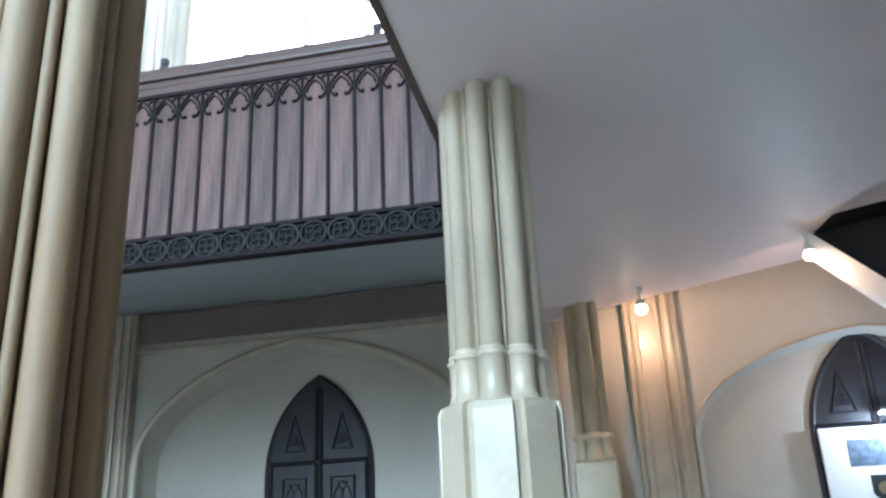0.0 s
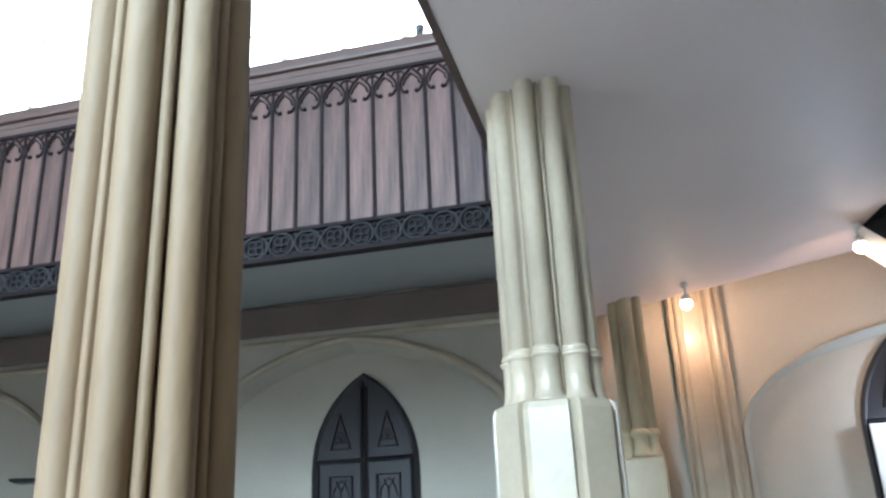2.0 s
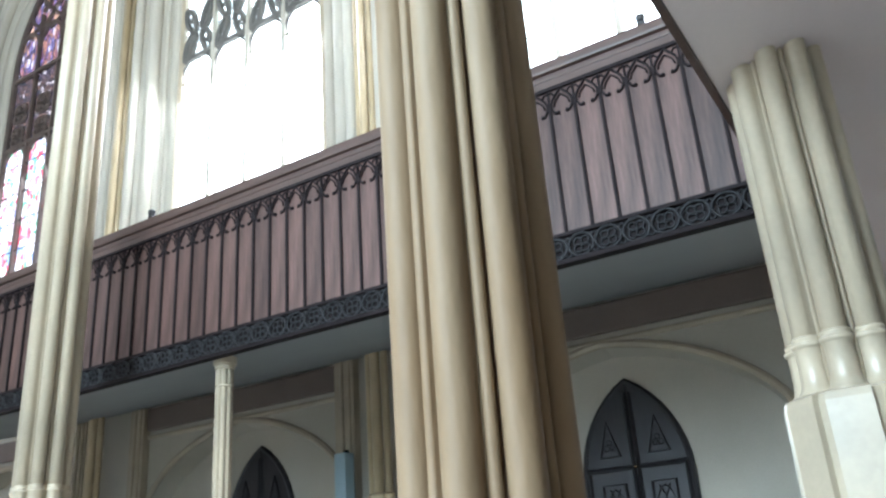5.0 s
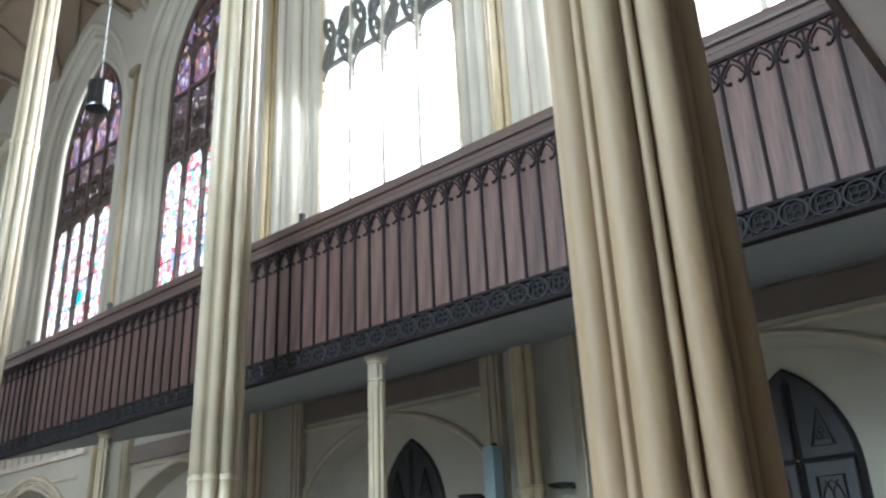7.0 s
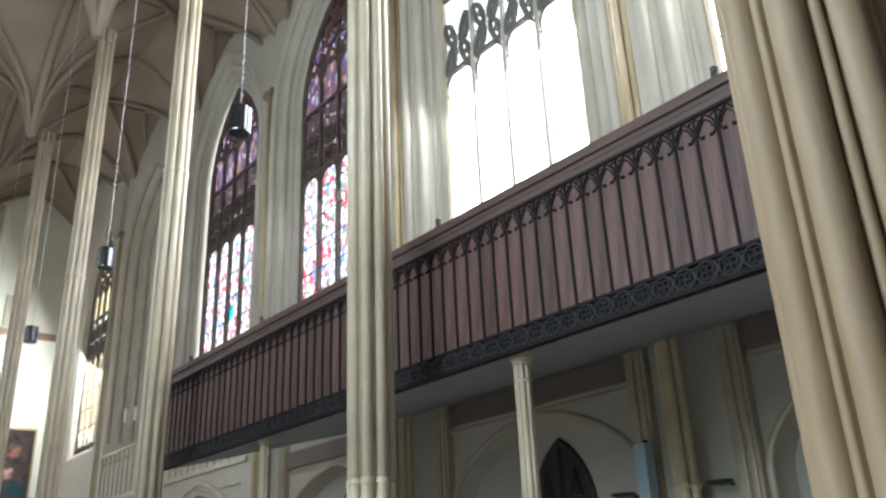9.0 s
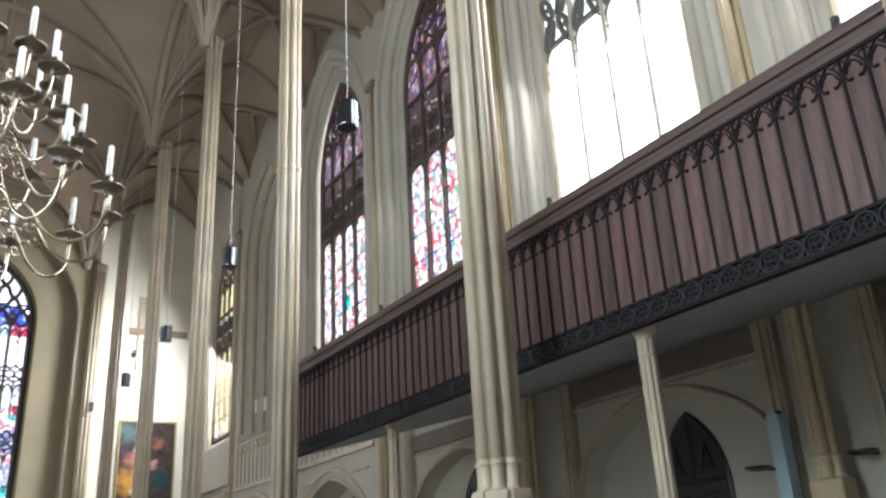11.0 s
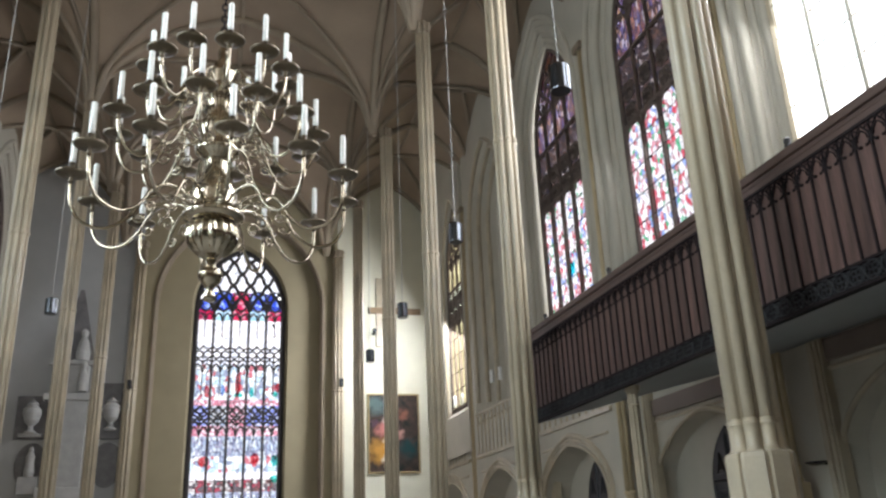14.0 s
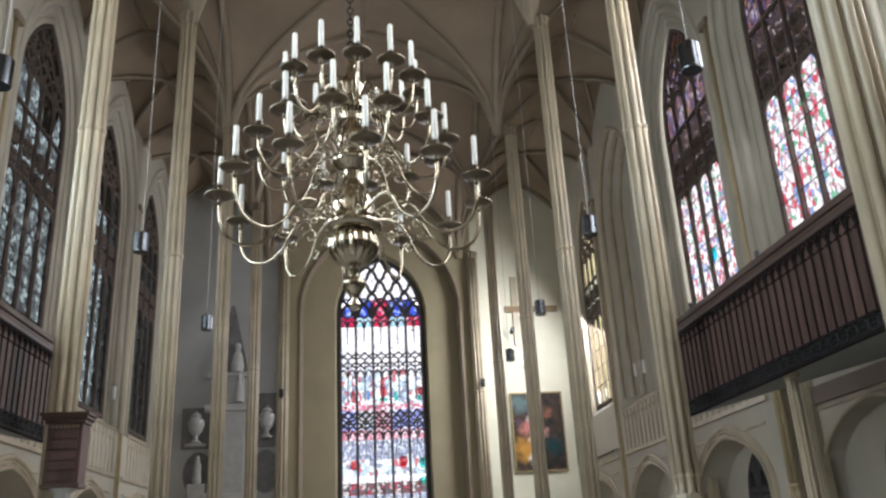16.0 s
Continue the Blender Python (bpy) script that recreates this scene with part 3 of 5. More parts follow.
    # added strips that put the shade under the gallery into brown colour
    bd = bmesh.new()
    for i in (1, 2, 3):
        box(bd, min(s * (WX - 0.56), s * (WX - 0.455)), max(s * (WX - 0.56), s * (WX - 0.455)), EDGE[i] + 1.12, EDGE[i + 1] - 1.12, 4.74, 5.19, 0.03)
    setting("trim", bd, SHADE_BAND, "brown band on the wall under the gallery, standing in for shade", "moulding").location.x = NORTH if s < 0 else 0
    w = setting("trim", b, STONE, "cream pilasters and arch mouldings along the aisle wall", "moulding")
    w.location.x = NORTH if s < 0 else 0
    w = smooth(setting("trim", rolls, WALL, "pale plastered rolls round the tall windows", "moulding"))
    w.location.x = NORTH if s < 0 else 0

# ---- windows ----
def pane(parent, yz, x, m, name="pane"):
    b = bmesh.new()
    b.faces.new([b.verts.new((x, y, z)) for y, z in yz])
    ob = part(name, b, m, parent)
    ob.visible_shadow = False
    return ob


def side_window(s, yc, hw, sill, spring, apex, glass_low, glass_mid, glass_up, lights, num, label, band=(13.3, 15.6), accent=None, plane=GLASS):
    w = thing("window_%d" % num, label, "window", kind="structure")
    w.location.x = NORTH if s < 0 else 0
    x = s * plane
    b = bmesh.new()
    A = arch(hw, spring, apex, 14)
    head = lambda y: max(z for z in [np.interp(y - yc, [p[0] for p in A], [p[1] for p in A])])
    tube(b, [(x, yc - hw, sill)] + [(x, yc + u, z) for u, z in A] + [(x, yc + hw, sill)], 0.09, 6)
    box(b, x - 0.1, x + 0.1, yc - hw, yc + hw, sill - 0.1, sill + 0.06)
    part("frame", b, LEAD if glass_low is not CLEAR else STONE, w)
    lw = 2 * hw / lights
    mm = WALL if glass_low is CLEAR else LEAD
    th = 1.2 if glass_low is CLEAR else 1.0
    for i in range(1, lights):
        y = yc - hw + i * lw
        b = bmesh.new()
        box(b, x - 0.07, x + 0.07, y - 0.045 * th, y + 0.045 * th, sill, band[0] + 0.25)
        box(b, x - 0.06, x + 0.06, y - 0.035, y + 0.035, band[0], min(head(y) - 0.05, band[1] + 2.0))
        part("mullion", b, mm, w)
    # iron saddle bars
    b = bmesh.new()
    z = sill + 0.9
    while z < band[0]:
        tube(b, [(x - s * 0.02, yc - hw, z), (x - s * 0.02, yc + hw, z)], 0.02, 4)
        z += 0.85
    part("glazing_bars", b, IRON, w)
    # tracery: arched light heads, pierced band, upper net
    b = bmesh.new()
    for i in range(lights):
        c = yc - hw + (i + 0.5) * lw
        for zb, zt in ((band[0] - 0.45, band[0] + 0.15), (band[1] + 0.9, band[1] + 1.55)):
            if zt < head(c) - 0.1:
                tube(b, [(x, c + u, q) for u, q in arch(lw / 2 - 0.02, zb, zt, 5)], 0.04 if glass_low is CLEAR else 0.06, 5)
        for row in range(2):
            zc = band[0] + 0.42 + row * 0.75
            if zc + 0.4 < head(c):
                if glass_low is CLEAR:
                    # flowing flame shapes
                    for q in (-1, 1):
                        tl = q * (0.5 if row else -0.5)
                        pts = []
                        for t in range(12):
                            u, v = 0.13 * math.sin(t * math.pi / 6), 0.36 * math.cos(t * math.pi / 6)
                            pts.append((x, c + q * lw / 4 + u + tl * v * 0.6, zc + v))
                        tube(b, pts, 0.075, 5, True)
                        tube(b, [(x, c + q * lw / 4 - 0.08, zc - 0.08), (x, c + q * lw / 4 + 0.03, zc), (x, c + q * lw / 4 - 0.03, zc + 0.12)], 0.035, 5)
                    continue
                for k in range(4):
                    a = math.pi / 4 + k * math.pi / 2
                    cy, cz = c + 0.15 * math.cos(a), zc + 0.18 * math.sin(a)
                    tube(b, [(x, cy + 0.14 * math.cos(t * math.pi / 4), cz + 0.15 * math.sin(t * math.pi / 4)) for t in range(8)], 0.058 * th, 5, True)
        zt = band[1] + 1.4
        while zt < head(c) - 0.3:
            for sg in (-1, 1):
                y2 = c + sg * lw / 2
                if zt + 0.5 < head(min(max(y2, yc - hw), yc + hw)):
                    tube(b, [(x, c, zt), (x, c + sg * lw * 0.42, zt + 0.25), (x, y2, zt + 0.55)], 0.055, 5)
                    tube(b, [(x, y2, zt + 0.1), (x, c + sg * lw * 0.1, zt + 0.45), (x, c, zt + 0.7)], 0.055, 5)
            zt += 0.62
    for z in (band[0] + 0.1, band[1] + 0.05):
        box(b, x - 0.05, x + 0.05, yc - hw, yc + hw, z - 0.05, z + 0.05)
    part("tracery", b, TRAC if glass_low is CLEAR else LEAD, w)
    for i in range(lights):
        a, c = yc - hw + i * lw, yc - hw + (i + 1) * lw
        z = sill
        rows = 6
        for k in range(rows):
            z0, z1 = sill + (band[0] - sill) * k / rows, sill + (band[0] - sill) * (k + 1) / rows
            pane(w, [(a, z0), (c, z0), (c, z1), (a, z1)], x + s * 0.03, glass_low)
            if accent == (i, k):
                pane(w, [(a + 0.48, z0 + 0.8), (a + 0.86, z0 + 0.8), (a + 0.86, z0 + 1.25), (a + 0.48, z0 + 1.25)], x + s * 0.018, TEAL, "accent_pane")
        pane(w, [(a, band[0]), (c, band[0]), (c, band[1]), (a, band[1])], x + s * 0.03, glass_mid)
        n = 6
        top = [(a + (c - a) * k / n, head(a + (c - a) * k / n)) for k in range(n, -1, -1)]
        pane(w, [(a, band[1]), (c, band[1])] + top, x + s * 0.03, glass_up)
    return w


CL = "tall pointed window of clear leaded glass, glaring white"
ST = "tall pointed stained glass window in red, white and blue"
num = 1
for i, yc in enumerate(BAY[1:]):
    kind_of = (CLEAR, CLEARD, CLEARD) if i < 2 else (STAIN, STAIN_D, STAIN_U) if i < 4 else (AMBER, CLEARD, AMBER)
    yellow = "tall pointed window of pale yellow glass"
    if i == 5:
        side_window(1, 38.0, 1.6, 7.9, 14.6, 18.2, *kind_of, 4, num, yellow, (12.0, 13.8), plane=11.05)
    elif i != 4:
        side_window(1, yc if i < 3 else yc - 0.15, (2.15, 2.15, 2.05, 1.9)[i], SILL, 15.9, 19.5, *kind_of, 4, num, CL if i < 2 else ST if i < 4 else yellow, accent=(1, 2) if i == 3 else None)
    num += 1
for i, yc in enumerate(BAY[1:]):
    # window tops and far bays take the glass with shade in its colour
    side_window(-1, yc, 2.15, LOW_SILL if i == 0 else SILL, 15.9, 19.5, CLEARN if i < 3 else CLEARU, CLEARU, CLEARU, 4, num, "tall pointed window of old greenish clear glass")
    num += 1

# ---- east end ----
EX = 0.78
b = bmesh.new()
def arch_wall_y(b, yf, yb, x0, x1, z0, z1, xc, hwf, hwb, sf, sb, spf, apf, spb, apb):
    t = bmesh.new()
    arch_wall(t, yf, yb, x0, x1, z0, z1, xc, hwf, hwb, sf, sb, spf, apf, spb, apb, 12)
    for v in t.verts:
        v.co = (v.co.y, v.co.x, v.co.z)
    me = bpy.data.meshes.new("tmp")
    t.to_mesh(me)
    t.free()
    b.from_mesh(me)
    bpy.data.meshes.remove(me)
arch_wall_y(b, Y_E, Y_E + 0.7, -4.3, 5.86, 0, 23, EX, 4.3, 4.2, 0, 0, 14.2, 19.2, 14.2, 19.1)
arch_wall_y(b, Y_E + 0.7, Y_E + 1.3, -4.3, 5.86, 0, 23, EX, 2.5, 2.27, 2.9, 3.0, 14.2, 17.8, 14.2, 17.5)
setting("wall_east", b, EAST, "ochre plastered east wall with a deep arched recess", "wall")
b = bmesh.new()
box(b, 5.86, 14, Y_E, Y_E + 0.6, 0, 23)
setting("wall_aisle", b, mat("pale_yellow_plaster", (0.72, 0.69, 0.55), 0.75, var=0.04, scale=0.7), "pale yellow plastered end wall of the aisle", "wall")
b = bmesh.new()
box(b, -14, -4.3, Y_E, Y_E + 0.6, 0, 23)
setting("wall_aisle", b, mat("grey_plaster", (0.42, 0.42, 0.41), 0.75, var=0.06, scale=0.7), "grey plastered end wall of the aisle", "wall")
b = bmesh.new()
for f in (0.0, 0.35, 0.7):
    tube(b, [(EX - 4.3 + 0.1 * f, Y_E + 0.6 * f, 0)] + [(EX + u, Y_E + 0.6 * f, z) for u, z in arch(4.3 - 0.1 * f, 14.2, 19.2 - 0.1 * f, 14)] + [(EX + 4.3 - 0.1 * f, Y_E + 0.6 * f, 0)], 0.09, 8)
setting("trim", b, STONE_D, "moulded stone arch round the east window recess", "moulding")

ew = thing("window_%d" % num, "great east window of stained glass in blue, red and white", "window", kind="structure")
yw = Y_E + 1.05
HW, SP, AP = 2.27, 14.2, 17.5
A = arch(HW, SP, AP, 14)
ehead = lambda x: float(np.interp(x - EX, [p[0] for p in A], [p[1] for p in A]))
b = bmesh.new()
tube(b, [(EX - HW, yw, 3.0)] + [(EX + u, yw, z) for u, z in A] + [(EX + HW, yw, 3.0)], 0.14, 6)
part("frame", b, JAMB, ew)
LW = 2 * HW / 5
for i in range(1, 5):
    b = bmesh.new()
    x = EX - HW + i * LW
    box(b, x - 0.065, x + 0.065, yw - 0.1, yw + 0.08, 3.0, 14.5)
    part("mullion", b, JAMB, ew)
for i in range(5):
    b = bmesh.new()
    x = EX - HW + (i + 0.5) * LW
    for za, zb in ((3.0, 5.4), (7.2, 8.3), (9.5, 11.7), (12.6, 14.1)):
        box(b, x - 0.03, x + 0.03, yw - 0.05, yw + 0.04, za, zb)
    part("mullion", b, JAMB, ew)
# bands of pierced stone between the registers
for z0, z1, th in ((7.95, 9.0, 0.058), (11.2, 12.15, 0.05)):
    b = bmesh.new()
    n = 10
    h = (z1 - z0) / 2
    for i in range(n + 1):
        for sg in (1, -1):
            xa = EX - HW + i * 2 * HW / n
            xb = xa + sg * HW / n
            if EX - HW - 0.01 <= xb <= EX + HW + 0.01:
                for zz in (z0, z0 + h):
                    tube(b, [(xa, yw - 0.03, zz), (xa + sg * HW / n * 0.35, yw - 0.03, zz + h * 0.28), (xa + sg * HW / n * 0.65, yw - 0.03, zz + h * 0.30), (xb, yw - 0.03, zz + h * 0.5)], th, 5)
                    tube(b, [(xa, yw - 0.03, zz + h), (xa + sg * HW / n * 0.35, yw - 0.03, zz + h * 0.72), (xa + sg * HW / n * 0.65, yw - 0.03, zz + h * 0.70), (xb, yw - 0.03, zz + h * 0.5)], th, 5)
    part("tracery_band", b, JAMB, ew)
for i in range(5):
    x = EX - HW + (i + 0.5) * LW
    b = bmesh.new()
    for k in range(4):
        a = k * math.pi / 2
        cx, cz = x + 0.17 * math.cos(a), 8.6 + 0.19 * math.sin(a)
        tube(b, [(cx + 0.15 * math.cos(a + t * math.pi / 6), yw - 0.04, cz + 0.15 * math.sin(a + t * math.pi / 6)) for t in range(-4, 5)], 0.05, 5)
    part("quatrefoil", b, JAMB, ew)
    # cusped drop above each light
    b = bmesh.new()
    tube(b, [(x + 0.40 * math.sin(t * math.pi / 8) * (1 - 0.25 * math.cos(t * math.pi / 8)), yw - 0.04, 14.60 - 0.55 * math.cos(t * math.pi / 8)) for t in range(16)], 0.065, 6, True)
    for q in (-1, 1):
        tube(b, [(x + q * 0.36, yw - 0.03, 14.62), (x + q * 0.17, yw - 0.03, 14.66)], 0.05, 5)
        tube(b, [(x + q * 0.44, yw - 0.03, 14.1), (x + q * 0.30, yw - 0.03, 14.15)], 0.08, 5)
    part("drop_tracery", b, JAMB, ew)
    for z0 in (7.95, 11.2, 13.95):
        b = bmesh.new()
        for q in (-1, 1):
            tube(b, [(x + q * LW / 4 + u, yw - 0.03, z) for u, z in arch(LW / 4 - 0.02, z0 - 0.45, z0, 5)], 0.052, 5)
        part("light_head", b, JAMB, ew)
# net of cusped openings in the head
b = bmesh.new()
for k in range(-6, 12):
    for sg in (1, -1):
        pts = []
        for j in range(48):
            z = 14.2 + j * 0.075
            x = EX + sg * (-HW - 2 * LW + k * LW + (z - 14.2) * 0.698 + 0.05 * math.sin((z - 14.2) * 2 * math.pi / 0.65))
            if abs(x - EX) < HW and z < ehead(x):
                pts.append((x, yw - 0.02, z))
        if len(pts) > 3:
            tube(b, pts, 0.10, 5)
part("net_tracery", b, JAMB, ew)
REG = [(3.0, 4.7, EW_G), (4.7, 5.3, EW_N), (5.3, 5.65, EW_H), (5.65, 6.45, EW_F), (6.45, 7.45, EW_G), (7.45, 7.98, EW_P), (7.98, 9.0, EW_B), (9.0, 9.3, EW_P), (9.3, 11.15, EW_F), (11.15, 12.2, EW_H), (12.2, 13.55, EW_H), (13.55, 14.1, EW_VR), (14.1, 15.1, EW_VB)]
for i in range(5):
    a, c = EX - HW + i * LW, EX - HW + (i + 1) * LW
    for z0, z1, g in REG:
        if z0 == 14.1 and i == 2:
            g = EW_VR
        if z0 == 13.55 and i % 2:
            g = EW_C
        if z0 == 7.98:
            g = (EW_L, EW_W, EW_P, EW_L, EW_L)[i]
        ob = bmesh.new()
        m2 = (a + c) / 2
        top = [(c, max(z0, min(z1, ehead(c)))), (m2, max(z0, min(z1, ehead(m2)))), (a, max(z0, min(z1, ehead(a))))]
        ob.faces.new([ob.verts.new((x, yw, z)) for x, z in [(a, z0), (c, z0)] + top])
        part("pane", ob, g, ew).visible_shadow = False
    ob = bmesh.new()
    n = 8
    top = [(a + (c - a) * k / n, max(15.1, ehead(a + (c - a) * k / n))) for k in range(n, -1, -1)]
    ob.faces.new([ob.verts.new((x, yw, z)) for x, z in [(a, 15.1), (c, 15.1)] + top])
    part("pane", ob, EW_H, ew).visible_shadow = False


def inset(name, cx, cz, rx, rz, m, n=10):
    """A coloured piece of glass standing 1 cm before its light."""
    t = bmesh.new()
    t.faces.new([t.verts.new((cx + rx * math.cos(2 * math.pi * k / n), yw - 0.012, cz + rz * math.sin(2 * math.pi * k / n))) for k in range(n)])
    part(name, t, m, ew).visible_shadow = False


GLASS_BIT = (TEAL_E, RED_E, BLUE_E)
inset("figure_glass", EX + 0.02, 10.15, 0.16, 0.62, RED_E)
for dx, z, rx, rz, k in ((-1.55, 9.75, 0.13, 0.35, 1), (-0.75, 9.8, 0.12, 0.3, 2), (0.05, 9.55, 0.25, 0.12, 0), (0.72, 9.7, 0.12, 0.28, 0), (2.05, 9.95, 0.15, 0.25, 1), (1.95, 9.6, 0.14, 0.16, 0), (-1.5, 6.2, 0.3, 0.25, 1), (1.0, 6.3, 0.25, 0.3, 1), (2.0, 6.2, 0.2, 0.3, 0), (2.0, 5.3, 0.18, 0.2, 0)):
    inset("figure_glass", EX + dx, z, rx, rz, GLASS_BIT[k])

# ---- galleries ----
GX, STEP = 6.22, 0.24
def gallery(s, GY0, GY1):
    g = thing("gallery", "dark oak gallery front with iron tracery bars and quatrefoil frieze", "gallery", kind="structure")
    X = lambda d: s * (GX + d)
    def bx(b, d0, d1, y0, y1, z0, z1, bev=0):
        return box(b, min(X(d0), X(d1)), max(X(d0), X(d1)), y0, y1, z0, z1, bev)
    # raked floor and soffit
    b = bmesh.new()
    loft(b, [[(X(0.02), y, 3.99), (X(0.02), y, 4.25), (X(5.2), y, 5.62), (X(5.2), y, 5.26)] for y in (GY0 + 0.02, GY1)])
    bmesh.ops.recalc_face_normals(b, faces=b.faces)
    part("soffit", b, SOFFIT_SHADE, g, "grey plaster underside of the gallery, darkened for the shade there")
    b = bmesh.new()
    bx(b, -0.07, 0.10, GY0 - 0.2, GY1, 5.80, 5.92, 0.03)
    bx(b, -0.03, 0.08, GY0 - 0.2, GY1, 5.74, 5.80, 0.01)
    bx(b, -0.02, 0.06, GY0 - 0.2, GY1, 5.66, 5.74)
    part("handrail", b, WOOD_R, g, "moulded dark oak rail")
    b = bmesh.new()
    bx(b, -0.05, 0.06, GY0 - 0.2, GY1, 3.965, 4.01, 0.01)
    bx(b, -0.035, 0.06, GY0 - 0.2, GY1, 4.215, 4.25, 0.006)
    bx(b, -0.03, 0.04, GY0 - 0.2, GY1, 5.63, 5.665)
    bx(b, 0.01, 0.05, GY0 - 0.2, GY1, 4.0, 4.22)
    part("frieze_rail", b, IRON, g, "dark painted rails of the frieze")
    n = int((GY1 - GY0 + 0.3) / STEP)
    bb = bmesh.new()
    bx(bb, 0.0, 0.04, 0.002, STEP - 0.002, 4.24, 5.66)
    bar = bmesh.new()
    bx(bar, -0.022, 0.0, -0.0145, 0.0145, 4.24, 5.5, 0.004)
    bx(bar, -0.02, 0.0, -0.008, 0.008, 5.5, 5.64)
    tr = bmesh.new()
    h = STEP / 2
    ogee = [(-0.40, 5.382), (-0.60, 5.395), (-0.80, 5.435), (-0.85, 5.485), (-0.70, 5.535), (-0.38, 5.58), (-0.14, 5.61), (0, 5.645)]
    for sg in (1, -1):
        tube(tr, [(X(-0.012), h + sg * u * h, z) for u, z in ogee], 0.0115, 6)
        lathe(tr, [(0.003, -0.019), (0.014, -0.012), (0.018, 0.0), (0.014, 0.012), (0.003, 0.019)], 8, X(-0.012), h + sg * -0.36 * h, 5.392)
        tube(tr, [(X(-0.014), h + sg * u * h, z) for u, z in ((-1.0, 5.44), (-0.80, 5.435))], 0.012, 5)
        tube(tr, [(X(-0.014), h + sg * u * h, z) for u, z in ((-1.0, 5.60), (-0.7, 5.605), (-0.5, 5.57))], 0.009, 5)
        tube(tr, [(X(-0.014), h + sg * u * h, z) for u, z in ((-0.62, 5.46), (-0.5, 5.51), (-0.2, 5.55), (0, 5.57))], 0.008, 5)
    ro = bmesh.new()
    tube(ro, [(X(-0.02), h + 0.112 * math.cos(k * math.pi / 10), 4.113 + 0.100 * math.sin(k * math.pi / 10)) for k in range(20)], 0.011, 6, True)
    for k in range(4):
        a = math.pi / 4 + k * math.pi / 2
        cy, cz = h + 0.046 * math.cos(a), 4.113 + 0.044 * math.sin(a)
        tube(ro, [(X(-0.012), cy + 0.036 * math.cos(t * math.pi / 4), cz + 0.036 * math.sin(t * math.pi / 4)) for t in range(8)], 0.008, 5, True)
    for sg in (1, -1):
        tube(ro, [(X(-0.01), h + sg * h, 4.20), (X(-0.01), h + sg * 0.085, 4.17)], 0.008, 4)
        tube(ro, [(X(-0.01), h + sg * h, 4.02), (X(-0.01), h + sg * 0.085, 4.05)], 0.008, 4)
    for nm, bmx, m in (("panel_board", bb, WOOD), ("bar", bar, IRON), ("ogee_tracery", tr, IRON), ("quatrefoil", ro, IRON_G)):
        o = part(nm, bmx, m, g)
        if nm in ("ogee_tracery", "quatrefoil"):
            smooth(o)
        o.location = (0, GY0 - 0.3 + STEP, 0)
        for k in range(2, n):
            c = o.copy()
            scene.collection.objects.link(c)
            c.location = (0, GY0 - 0.3 + k * STEP, 0)
    b = bmesh.new()
    loft(b, [[(X(0.05), y, 4.05), (X(0.05), y, 5.7), (X(5.1), y, 6.6), (X(5.1), y, 5.3)] for y in (GY1 + 0.004, GY1 + 0.05)])
    bmesh.ops.recalc_face_normals(b, faces=b.faces)
    part("end_panel", b, WOOD, g)
    return g


gallery(1, 0.73, 17.2)
# unseen west part of the north gallery left out to let low light pass
gallery(-1, 9.0, 17.25)


def colonnette(x, y):
    c = thing("colonnette", "slim cream clustered iron column carrying the gallery", "column", (x, y, 0), "columns under the galleries")
    b = bmesh.new()
    loft_lobed(b, lobed(0.098, 8, 0.25, 0.06, 128, 0.0, 0.71), [(0, 1.3, 0), (0.3, 1.2, 0), (0.35, 1, 0), (3.93, 1, 0)])
    smooth(part("shaft", b, STONE, c))
    b = bmesh.new()
    lathe(b, [(0.09, 3.895), (0.108, 3.905), (0.11, 3.918), (0.102, 3.93), (0.122, 3.945), (0.13, 3.955), (0.13, 4.03)], 20)
    smooth(part("neck_ring", lathe(bmesh.new(), [(0.085, 3.70), (0.104, 3.708), (0.104, 3.722), (0.085, 3.73)], 20), STONE, c))
    smooth(part("capital", b, STONE, c), False)
    return c


c0 = colonnette(6.47, 6.6)
copy_thing(c0, pose(6.47, 12.7, 0))
copy_thing(c0, pose(-6.47, 12.7, 0))

# ---- organ loft at the west end ----
LY = 0.75
lz = lambda y: 4.47 + 0.15 * (LY - y)
b = bmesh.new()
loft(b, [[(x, LY, lz(LY)), (x, LY, lz(LY) + 0.3), (x, Y_W, lz(Y_W) + 0.3), (x, Y_W, lz(Y_W))] for x in (-WX + 0.9, WX - 0.44)])
bmesh.ops.recalc_face_normals(b, faces=b.faces)
loft_ob = thing("organ_loft", "west loft with a pale plaster underside and dark oak edge", "loft", kind="structure")
part("soffit", b, SOFFIT, loft_ob)
b = bmesh.new()
box(b, -6.1, 6.15, LY + 0.003, LY + 0.05, lz(LY) - 0.02, 5.9)
part("fascia", b, WOOD_R, loft_ob)

